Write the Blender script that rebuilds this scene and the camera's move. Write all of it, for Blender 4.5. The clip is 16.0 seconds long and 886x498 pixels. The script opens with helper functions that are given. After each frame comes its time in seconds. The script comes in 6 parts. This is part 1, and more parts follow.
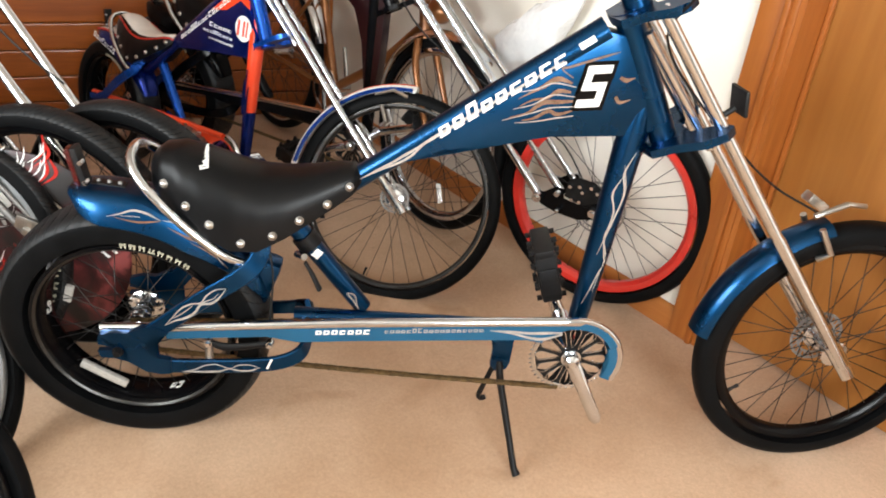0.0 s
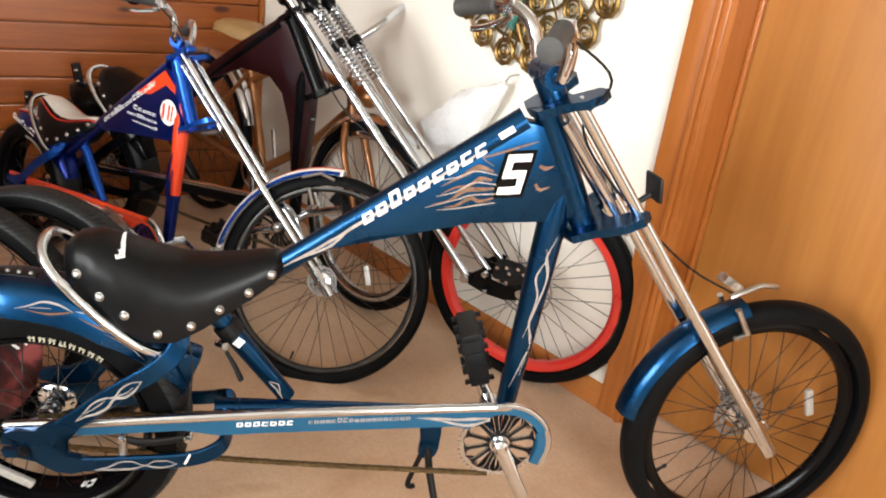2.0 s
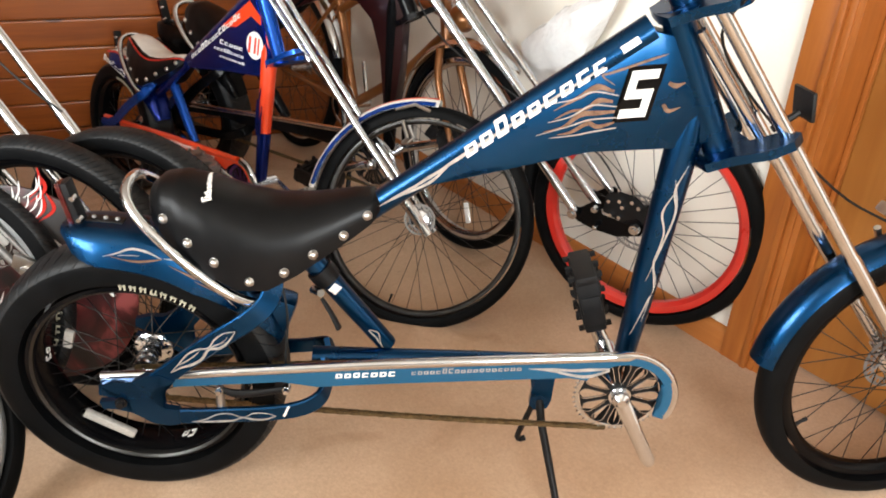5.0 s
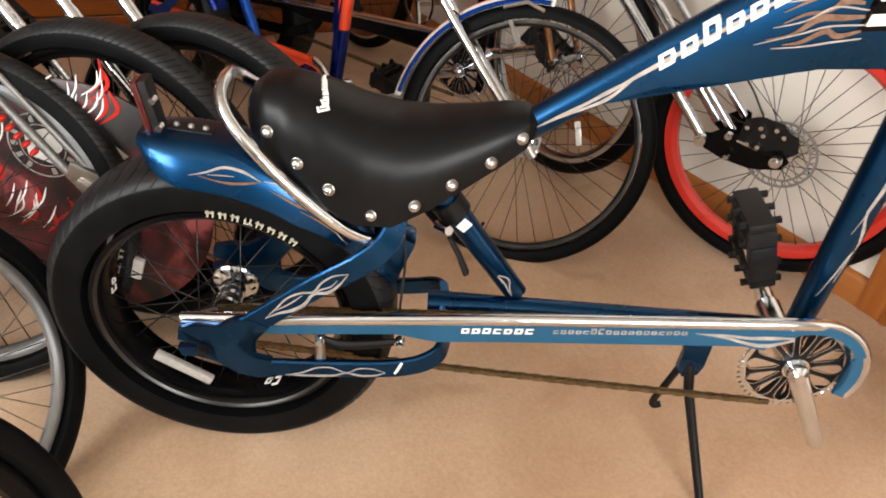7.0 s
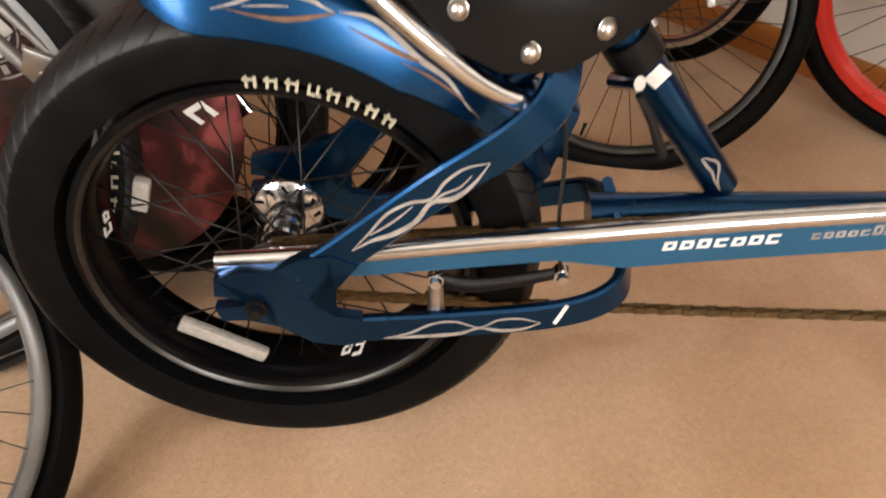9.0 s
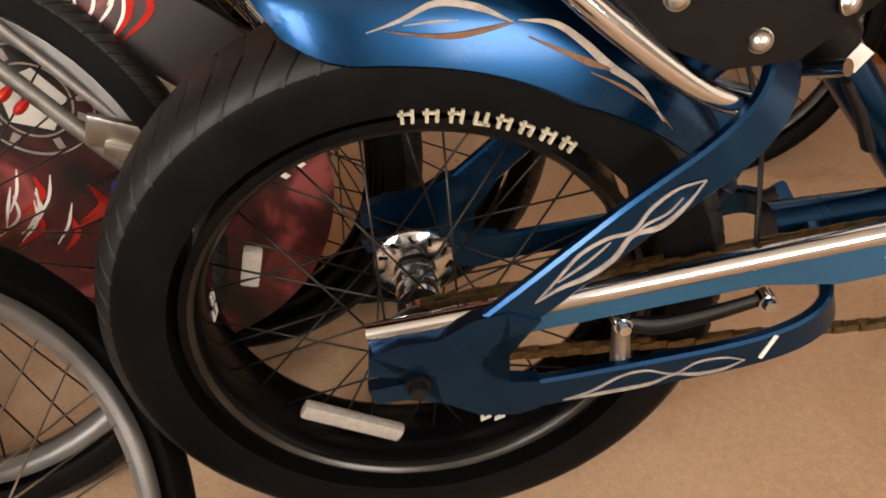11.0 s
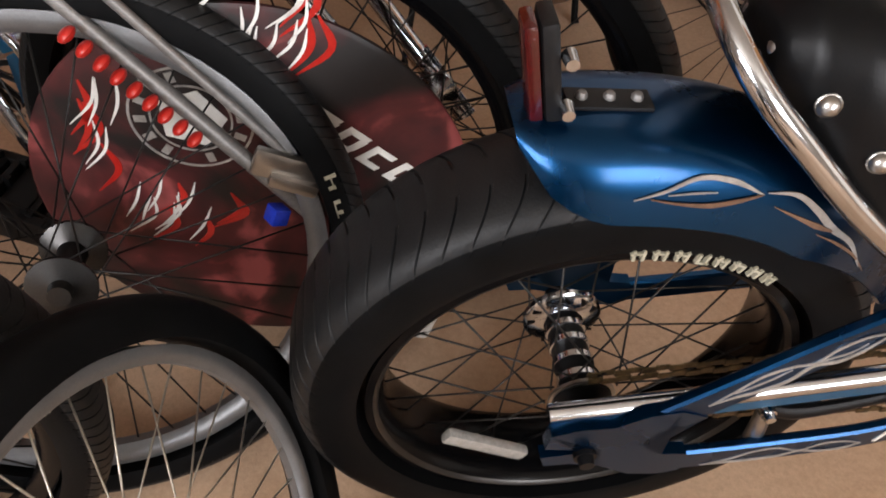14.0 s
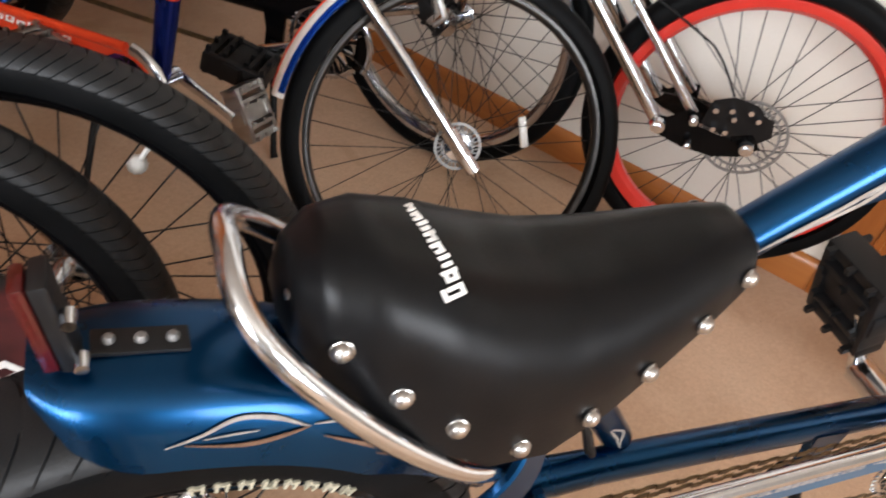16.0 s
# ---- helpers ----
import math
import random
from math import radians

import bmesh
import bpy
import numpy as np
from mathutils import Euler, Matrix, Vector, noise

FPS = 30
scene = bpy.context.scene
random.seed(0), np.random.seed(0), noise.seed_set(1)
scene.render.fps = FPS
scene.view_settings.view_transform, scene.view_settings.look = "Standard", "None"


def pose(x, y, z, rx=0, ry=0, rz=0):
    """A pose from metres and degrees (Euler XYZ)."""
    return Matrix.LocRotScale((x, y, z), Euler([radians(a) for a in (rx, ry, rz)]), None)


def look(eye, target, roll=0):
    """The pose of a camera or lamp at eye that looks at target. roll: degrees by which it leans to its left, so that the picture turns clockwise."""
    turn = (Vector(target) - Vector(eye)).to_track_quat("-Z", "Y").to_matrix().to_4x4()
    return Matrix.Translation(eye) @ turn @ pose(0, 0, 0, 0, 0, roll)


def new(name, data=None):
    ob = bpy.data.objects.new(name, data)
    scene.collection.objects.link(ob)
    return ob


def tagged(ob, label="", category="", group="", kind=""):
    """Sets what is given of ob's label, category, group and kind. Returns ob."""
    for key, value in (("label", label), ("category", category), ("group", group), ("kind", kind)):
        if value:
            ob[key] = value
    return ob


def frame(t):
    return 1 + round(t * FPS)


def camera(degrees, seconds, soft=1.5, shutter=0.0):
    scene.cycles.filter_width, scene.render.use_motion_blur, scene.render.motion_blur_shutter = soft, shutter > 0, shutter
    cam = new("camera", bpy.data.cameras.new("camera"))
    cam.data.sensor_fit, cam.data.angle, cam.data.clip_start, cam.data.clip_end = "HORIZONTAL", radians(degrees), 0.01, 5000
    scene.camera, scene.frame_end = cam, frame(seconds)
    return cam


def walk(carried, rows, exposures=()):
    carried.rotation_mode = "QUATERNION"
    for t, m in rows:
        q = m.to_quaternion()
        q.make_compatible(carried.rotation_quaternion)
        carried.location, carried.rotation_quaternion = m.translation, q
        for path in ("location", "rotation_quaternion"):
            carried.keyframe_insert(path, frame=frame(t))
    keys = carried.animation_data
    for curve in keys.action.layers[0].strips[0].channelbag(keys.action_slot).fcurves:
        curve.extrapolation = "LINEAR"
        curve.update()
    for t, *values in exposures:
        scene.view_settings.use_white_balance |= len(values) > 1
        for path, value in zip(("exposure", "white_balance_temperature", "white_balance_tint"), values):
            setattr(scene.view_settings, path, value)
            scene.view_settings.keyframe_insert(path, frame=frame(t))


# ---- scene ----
cam = camera(58.0, 16.0, soft=1.8, shutter=0.35)
ROWS = [
    (0, (-0.385, -1.386, 1.259), (-0.239, 0.361, 0.297), 6.4),
    (0.5, (-0.379, -1.394, 1.259), (-0.177, 0.383, 0.364), 6.1),
    (1, (-0.374, -1.388, 1.273), (-0.158, 0.447, 0.507), 5.4),
    (1.5, (-0.369, -1.384, 1.282), (-0.138, 0.46, 0.543), 6.2),
    (2, (-0.367, -1.373, 1.28), (-0.073, 0.445, 0.5), 7.6),
    (2.5, (-0.358, -1.367, 1.269), (-0.003, 0.411, 0.425), 7.7),
    (3, (-0.361, -1.34, 1.259), (-0.052, 0.44, 0.401), 6.2),
    (3.5, (-0.356, -1.327, 1.261), (-0.146, 0.464, 0.395), 5.0),
    (4, (-0.36, -1.302, 1.251), (-0.26, 0.496, 0.381), 3.0),
    (4.2, (-0.361, -1.288, 1.247), (-0.306, 0.505, 0.363), 2.2),
    (6.3, (-0.493, -1.094, 1.151), (-0.369, 0.585, 0.07), 5.9),
    (6.5, (-0.523, -1.062, 1.141), (-0.436, 0.599, 0.03), 5.1),
    (7, (-0.575, -0.986, 1.104), (-0.525, 0.657, -0.036), 5.8),
    (7.5, (-0.611, -0.893, 1.056), (-0.524, 0.725, -0.117), 5.7),
    (8, (-0.658, -0.805, 0.98), (-0.559, 0.781, -0.234), 5.1),
    (8.5, (-0.693, -0.735, 0.887), (-0.646, 0.85, -0.331), 2.0),
    (9, (-0.727, -0.666, 0.782), (-0.688, 0.914, -0.444), 1.0),
    (9.2, (-0.741, -0.644, 0.74), (-0.665, 0.958, -0.456), 1.1),
    (11.3, (-0.894, -0.543, 0.729), (-0.799, 1.077, -0.439), -5.0),
    (11.5, (-0.892, -0.533, 0.757), (-0.794, 1.053, -0.458), -4.8),
    (12, (-0.926, -0.507, 0.815), (-0.772, 1.057, -0.421), -3.3),
    (12.5, (-0.966, -0.49, 0.859), (-0.783, 0.973, -0.492), -1.0),
    (13, (-1.01, -0.473, 0.886), (-0.802, 0.945, -0.509), 0.8),
    (13.5, (-1.05, -0.456, 0.902), (-0.838, 0.927, -0.527), 2.4),
    (14, (-1.079, -0.433, 0.911), (-0.878, 0.92, -0.547), 3.4),
    (14.5, (-1.077, -0.393, 0.909), (-0.712, 0.96, -0.518), 7.1),
    (15, (-1.02, -0.367, 0.932), (-0.477, 0.997, -0.426), 12.4),
    (15.5, (-0.961, -0.375, 0.966), (-0.335, 1.002, -0.342), 13.2),
    (16, (-0.911, -0.387, 0.997), (-0.176, 0.997, -0.246), 14.4),
]
EXPOSURES = [(0, 0.34, 6550, 7), (1, 0.36, 6650, 8), (4, 0.34, 6700, 8), (7, 0.22, 6850, 10), (8.5, 0.1, 7300, 14), (9.2, 0.06, 7500, 15), (11.5, -0.24, 8200, 18), (12.5, -0.30, 7200, 18), (14, -0.34, 6700, 15), (15, -0.05, 6900, 16), (16, 0.2, 6400, 12)]
walk(cam, [(t, look(eye, target, roll)) for t, eye, target, roll in ROWS], EXPOSURES)

# ---- room frame: x along the white wall, y through it, the room lies at y < 0 ----
WALL_TURN = -54.5
DU = Vector((math.cos(radians(WALL_TURN)), math.sin(radians(WALL_TURN)), 0))
CORNER = Vector((-0.681, 2.123, 0))
RM = pose(CORNER.x, CORNER.y, 0, 0, 0, WALL_TURN)
ROOM_L, ROOM_W, ROOM_H = 5.2, 4.3, 2.42

# ---- world and light ----
world = bpy.data.worlds.new("world")
scene.world = world
world.use_nodes = True
wn = world.node_tree.nodes
sky = wn.new("ShaderNodeTexSky")
sky.sky_type = "NISHITA"
sky.sun_disc = False
sky.sun_elevation, sky.sun_rotation = radians(45), radians(200)
world.node_tree.links.new(sky.outputs[0], wn["Background"].inputs[0])
wn["Background"].inputs[1].default_value = 0.12


def area_lamp(name, m, w, h, power, colour):
    d = bpy.data.lights.new(name, "AREA")
    d.shape, d.size, d.size_y, d.energy, d.color = "RECTANGLE", w, h, power, colour
    ob = new(name, d)
    ob.matrix_world = m
    return ob


WIN_1 = (2.3, -ROOM_W, 1.45)      # window in the wall opposite the white one
WIN_2 = (ROOM_L, -2.3, 1.45)      # window in the end wall
area_lamp("window_light", RM @ pose(WIN_1[0], WIN_1[1] + 0.02, WIN_1[2], 90, 0, 0), 1.7, 1.2, 150, (0.94, 0.97, 1.0))
area_lamp("window_light", RM @ pose(WIN_2[0] - 0.02, WIN_2[1], WIN_2[2], 90, 0, 90), 1.4, 1.2, 115, (0.94, 0.97, 1.0))
scene.view_settings.exposure = 0.0


# ---- materials ----
def base_material(name):
    m = bpy.data.materials.new(name)
    m.use_nodes = True
    nt = m.node_tree
    return m, nt, nt.nodes["Principled BSDF"]


def N(nt, kind, **values):
    n = nt.nodes.new(kind)
    for k, v in values.items():
        n.inputs[k].default_value = v
    return n


def L(nt, a, b):
    nt.links.new(a, b)


def coords(nt, scale=1.0):
    tc = nt.nodes.new("ShaderNodeTexCoord")
    mp = nt.nodes.new("ShaderNodeMapping")
    mp.inputs["Scale"].default_value = (scale,) * 3 if isinstance(scale, (int, float)) else scale
    L(nt, tc.outputs["Object"], mp.inputs["Vector"])
    return mp.outputs[0]


def mottled(name, colour, dark, rough=0.6, scale=30.0, fine=300.0, bump=0.1, metallic=0.0, amount=0.5, coat=0.0, dist=0.002, rough2=None, coat_rough=0.08, spec=0.5):
    """Two scales of noise in colour, roughness and relief."""
    m, nt, b = base_material(name)
    v = coords(nt)
    n1 = N(nt, "ShaderNodeTexNoise", Scale=scale, Detail=5.0, Roughness=0.6)
    n2 = N(nt, "ShaderNodeTexNoise", Scale=fine, Detail=3.0)
    L(nt, v, n1.inputs["Vector"]), L(nt, v, n2.inputs["Vector"])
    add = N(nt, "ShaderNodeMath")
    add.operation = "MULTIPLY_ADD"
    add.inputs[1].default_value = 0.45
    L(nt, n2.outputs[0], add.inputs[0]), L(nt, n1.outputs[0], add.inputs[2])
    ramp = nt.nodes.new("ShaderNodeValToRGB")
    ramp.color_ramp.elements[0].position, ramp.color_ramp.elements[1].position = 0.72 - amount * 0.35, 0.72 + amount * 0.35
    ramp.color_ramp.elements[0].color, ramp.color_ramp.elements[1].color = (*dark, 1), (*colour, 1)
    L(nt, add.outputs[0], ramp.inputs[0]), L(nt, ramp.outputs[0], b.inputs["Base Color"])
    mr = N(nt, "ShaderNodeMapRange")
    mr.inputs["To Min"].default_value, mr.inputs["To Max"].default_value = rough * 0.8, rough2 or min(1.0, rough * 1.2)
    L(nt, n1.outputs[0], mr.inputs[0]), L(nt, mr.outputs[0], b.inputs["Roughness"])
    b.inputs["Metallic"].default_value = metallic
    b.inputs["Specular IOR Level"].default_value = spec
    b.inputs["Coat Weight"].default_value = coat
    b.inputs["Coat Roughness"].default_value = coat_rough
    if bump:
        bp = N(nt, "ShaderNodeBump", Strength=bump, Distance=dist)
        L(nt, n2.outputs[0], bp.inputs["Height"]), L(nt, bp.outputs[0], b.inputs["Normal"])
    return m


def metal_paint(name, colour, colour2=None, rough=0.3, metallic=0.75):
    """Metallic flake paint under clear coat, with faint dust."""
    return mottled(name, colour, colour2 or tuple(c * 0.8 for c in colour), rough, 9, 2200, 0.02, metallic, 0.9, 0.25, 0.0004, None, 0.14)


BLUE = metal_paint("blue_metallic_paint", (0.0008, 0.049, 0.138), (0.0005, 0.033, 0.102), 0.28, 0.93)
TEAL = metal_paint("teal_paint", (0.010, 0.115, 0.24), None, 0.35, 0.4)
RACE_BLUE = metal_paint("racing_blue_paint", (0.003, 0.02, 0.2), (0.002, 0.014, 0.14), 0.25)
BRIGHT_BLUE = metal_paint("bright_blue_paint", (0.006, 0.09, 0.5), None, 0.25)
RED_PAINT = mottled("orange_red_paint", (0.75, 0.06, 0.015), (0.6, 0.04, 0.01), 0.3, 12, 900, 0.02, 0.0, 0.8, 0.8)
DARK_RED = metal_paint("dark_red_paint", (0.026, 0.0035, 0.004), (0.012, 0.002, 0.0025), 0.3, 0.4)
BLACK_PAINT = mottled("black_gloss_paint", (0.003, 0.003, 0.0034), (0.0018, 0.0018, 0.0022), 0.2, 14, 900, 0.02, 0.0, 0.8, 0.0, spec=0.12)
BLACK_SATIN = mottled("black_satin_metal", (0.006, 0.006, 0.0065), (0.003, 0.003, 0.0035), 0.42, 40, 700, 0.08, spec=0.2)
BLACK_PLASTIC = mottled("black_plastic", (0.007, 0.007, 0.0075), (0.004, 0.004, 0.0045), 0.5, 60, 900, 0.12, spec=0.3)
CHROME = mottled("chrome", (0.70, 0.735, 0.78), (0.58, 0.61, 0.65), 0.08, 25, 900, 0.01, 1.0, 0.8, 0, 0.0004, 0.2)
STEEL = mottled("brushed_steel", (0.55, 0.54, 0.52), (0.38, 0.37, 0.35), 0.3, 30, 800, 0.05, 1.0, 0.8)
ALLOY = mottled("silver_rim_alloy", (0.24, 0.245, 0.25), (0.16, 0.163, 0.168), 0.42, 20, 600, 0.05, 0.65, 0.8)
ROTOR = mottled("drilled_rotor_steel", (0.30, 0.29, 0.28), (0.16, 0.155, 0.15), 0.5, 90, 500, 0.1, 0.6, 0.9)
RIM_DARK = mottled("dark_polished_rim", (0.07, 0.068, 0.066), (0.03, 0.029, 0.028), 0.32, 20, 500, 0.03, 0.9, 0.9)
SPOKE = mottled("black_spoke_steel", (0.03, 0.029, 0.028), (0.014, 0.0135, 0.013), 0.4, 60, 600, 0.0, 0.6)
SPOKE_BRIGHT = mottled("bright_spoke_steel", (0.62, 0.58, 0.5), (0.45, 0.42, 0.36), 0.3, 60, 600, 0.0, 0.9)
CHAIN = mottled("oiled_chain", (0.22, 0.16, 0.08), (0.08, 0.06, 0.035), 0.4, 90, 900, 0.1, 0.8)
SILVER = mottled("silver_decal", (0.52, 0.51, 0.49), (0.32, 0.31, 0.30), 0.3, 60, 500, 0.0, 0.4)
COPPER = mottled("copper_decal", (0.27, 0.165, 0.11), (0.13, 0.075, 0.05), 0.35, 60, 500, 0.0, 0.4)
WHITE_DECAL = mottled("white_decal", (0.85, 0.84, 0.8), (0.74, 0.73, 0.7), 0.4, 60, 500, 0.0)
CREAM_PRINT = mottled("cream_tyre_print", (0.46, 0.43, 0.33), (0.3, 0.28, 0.2), 0.6, 90, 700, 0.0)
REFLECTOR = mottled("clear_reflector", (0.5, 0.49, 0.46), (0.3, 0.29, 0.27), 0.15, 160, 500, 0.4, 0.2, 1.0, 0.6)
RED_REFLECTOR = mottled("red_reflector", (0.07, 0.003, 0.004), (0.03, 0.002, 0.002), 0.18, 160, 500, 0.3, 0.0, 1.0, 0.6)
SEAT_BLACK = mottled("black_vinyl", (0.005, 0.0052, 0.0058), (0.0028, 0.003, 0.0034), 0.34, 16, 420, 0.1, 0.0, 0.9, 0.0, 0.0012, spec=0.16)
SEAT_WHITE = mottled("white_vinyl", (0.72, 0.7, 0.66), (0.6, 0.58, 0.54), 0.42, 16, 420, 0.2)
RUBBER = mottled("grey_rubber_grip", (0.045, 0.045, 0.045), (0.03, 0.03, 0.03), 0.65, 50, 500, 0.3)
RED_RIM = mottled("red_rim_paint", (0.62, 0.03, 0.02), (0.5, 0.02, 0.015), 0.3, 20, 600, 0.02, 0.0, 0.8, 0.6)
PURPLE = metal_paint("purple_paint", (0.16, 0.05, 0.3))
BLUE_DICE = mottled("blue_dice", (0.02, 0.06, 0.7), (0.01, 0.04, 0.5), 0.2)
RED_BRIGHT = mottled("red_beads", (0.5, 0.022, 0.015), (0.35, 0.014, 0.01), 0.3)
BROWN_PAINT = metal_paint("copper_brown_paint", (0.3, 0.12, 0.035), (0.2, 0.07, 0.02), 0.3, 0.5)
TAN_VINYL = mottled("tan_vinyl", (0.42, 0.27, 0.12), (0.3, 0.18, 0.07), 0.45, 20, 400, 0.2)
PLASTIC_BAG = mottled("milky_plastic_bag", (0.87, 0.88, 0.89), (0.76, 0.77, 0.78), 0.22, 16, 60, 0.4, 0, 0.9, 0.2, 0.012)
BRASS = mottled("antique_brass", (0.3, 0.18, 0.055), (0.08, 0.045, 0.014), 0.38, 45, 400, 0.3, 0.85, 0.9)
PEACOCK = mottled("green_blue_glaze", (0.05, 0.3, 0.27), (0.02, 0.13, 0.12), 0.2, 40, 300, 0.2, 0.3, 0.9, 0.8)
WALL_WHITE = mottled("white_wall_paint", (0.83, 0.79, 0.72), (0.79, 0.75, 0.67), 0.7, 3, 160, 0.08)
DARK_WALL = mottled("beige_wall_paint", (0.42, 0.385, 0.34), (0.37, 0.34, 0.295), 0.6, 3, 160, 0.08)
CEILING_PAINT = mottled("cream_ceiling_paint", (0.5, 0.46, 0.4), (0.46, 0.42, 0.36), 0.8, 3, 160, 0.08)


def tyre_material(name, rough=0.5):
    """Black rubber, dusty in patches, with moulding lines round the sidewall."""
    m = mottled(name, (0.0052, 0.0055, 0.006), (0.0026, 0.0028, 0.003), rough, 22, 500, 0.15, 0.0, 0.9, 0.0, 0.0015, spec=0.06)
    return m


# tread rubber: light dust, and the window's light on the tread painted in as grey
TREAD = mottled("lit_dusty_tread_rubber", (0.0115, 0.0125, 0.0135), (0.0065, 0.007, 0.0078), 0.5, 18, 400, 0.2, 0.0, 0.9, 0.0, 0.0015, spec=0.3)
TYRE_FAT = tyre_material("fat_slick_tyre", 0.46)
TYRE_ROAD = tyre_material("cruiser_tyre", 0.5)


def carpet_material():
    m, nt, b = base_material("tan_carpet")
    v = coords(nt)
    big = N(nt, "ShaderNodeTexNoise", Scale=1.6, Detail=4.0)
    mid = N(nt, "ShaderNodeTexNoise", Scale=150.0, Detail=6.0, Roughness=0.8)
    fine = N(nt, "ShaderNodeTexNoise", Scale=620.0, Detail=2.0)
    for n in (big, mid, fine):
        L(nt, v, n.inputs["Vector"])
    # broad noise: carpet mottling, plus the floor's soft light patches put into the colour
    r1 = nt.nodes.new("ShaderNodeValToRGB")
    r1.color_ramp.elements[0].position, r1.color_ramp.elements[1].position = 0.35, 0.7
    r1.color_ramp.elements[0].color, r1.color_ramp.elements[1].color = (0.49, 0.300, 0.172, 1), (0.75, 0.535, 0.370, 1)
    mx = nt.nodes.new("ShaderNodeMix")
    mx.data_type, mx.blend_type = "RGBA", "MULTIPLY"
    mx.inputs["Factor"].default_value = 0.75
    r2 = nt.nodes.new("ShaderNodeValToRGB")
    r2.color_ramp.elements[0].position, r2.color_ramp.elements[1].position = 0.3, 0.65
    r2.color_ramp.elements[0].color, r2.color_ramp.elements[1].color = (0.66, 0.63, 0.6, 1), (1, 1, 1, 1)
    L(nt, big.outputs[0], r1.inputs[0]), L(nt, mid.outputs[0], r2.inputs[0])
    L(nt, r1.outputs[0], mx.inputs["A"]), L(nt, r2.outputs[0], mx.inputs["B"]), L(nt, mx.outputs["Result"], b.inputs["Base Color"])
    # scattered dark specks and lint, and soft patches painting slight stains and floor shade
    vo = N(nt, "ShaderNodeTexVoronoi", Scale=11.0, Randomness=1.0)
    gate = N(nt, "ShaderNodeTexNoise", Scale=5.0, Detail=2.0)
    stain_shade = N(nt, "ShaderNodeTexNoise", Scale=4.2, Detail=3.0, Distortion=0.8)
    for n in (vo, gate, stain_shade):
        L(nt, v, n.inputs["Vector"])
    lim = N(nt, "ShaderNodeMath")
    lim.operation = "MULTIPLY"
    lim.inputs[1].default_value = 0.085
    L(nt, gate.outputs[0], lim.inputs[0])
    spot = N(nt, "ShaderNodeMath")
    spot.operation = "LESS_THAN"
    L(nt, vo.outputs["Distance"], spot.inputs[0]), L(nt, lim.outputs[0], spot.inputs[1])
    sr = nt.nodes.new("ShaderNodeValToRGB")
    sr.color_ramp.elements[0].position, sr.color_ramp.elements[1].position = 0.6, 0.75
    sr.color_ramp.elements[0].color, sr.color_ramp.elements[1].color = (1, 1, 1, 1), (0.78, 0.72, 0.64, 1)
    L(nt, stain_shade.outputs[0], sr.inputs[0])
    mx2 = nt.nodes.new("ShaderNodeMix")
    mx2.data_type, mx2.blend_type = "RGBA", "MULTIPLY"
    mx2.inputs["Factor"].default_value = 1.0
    L(nt, mx.outputs["Result"], mx2.inputs["A"]), L(nt, sr.outputs[0], mx2.inputs["B"])
    mx3 = nt.nodes.new("ShaderNodeMix")
    mx3.data_type = "RGBA"
    mx3.inputs["B"].default_value = (0.2, 0.14, 0.085, 1)
    half_s = N(nt, "ShaderNodeMath")
    half_s.operation = "MULTIPLY"
    half_s.inputs[1].default_value = 0.45
    L(nt, spot.outputs[0], half_s.inputs[0])
    L(nt, half_s.outputs[0], mx3.inputs["Factor"]), L(nt, mx2.outputs["Result"], mx3.inputs["A"]), L(nt, mx3.outputs["Result"], b.inputs["Base Color"])
    b.inputs["Roughness"].default_value = 0.95
    b.inputs["Sheen Weight"].default_value = 0.15
    add = N(nt, "ShaderNodeMath")
    L(nt, mid.outputs[0], add.inputs[0]), L(nt, fine.outputs[0], add.inputs[1])
    bp = N(nt, "ShaderNodeBump", Strength=0.35, Distance=0.003)
    L(nt, add.outputs[0], bp.inputs["Height"]), L(nt, bp.outputs[0], b.inputs["Normal"])
    return m


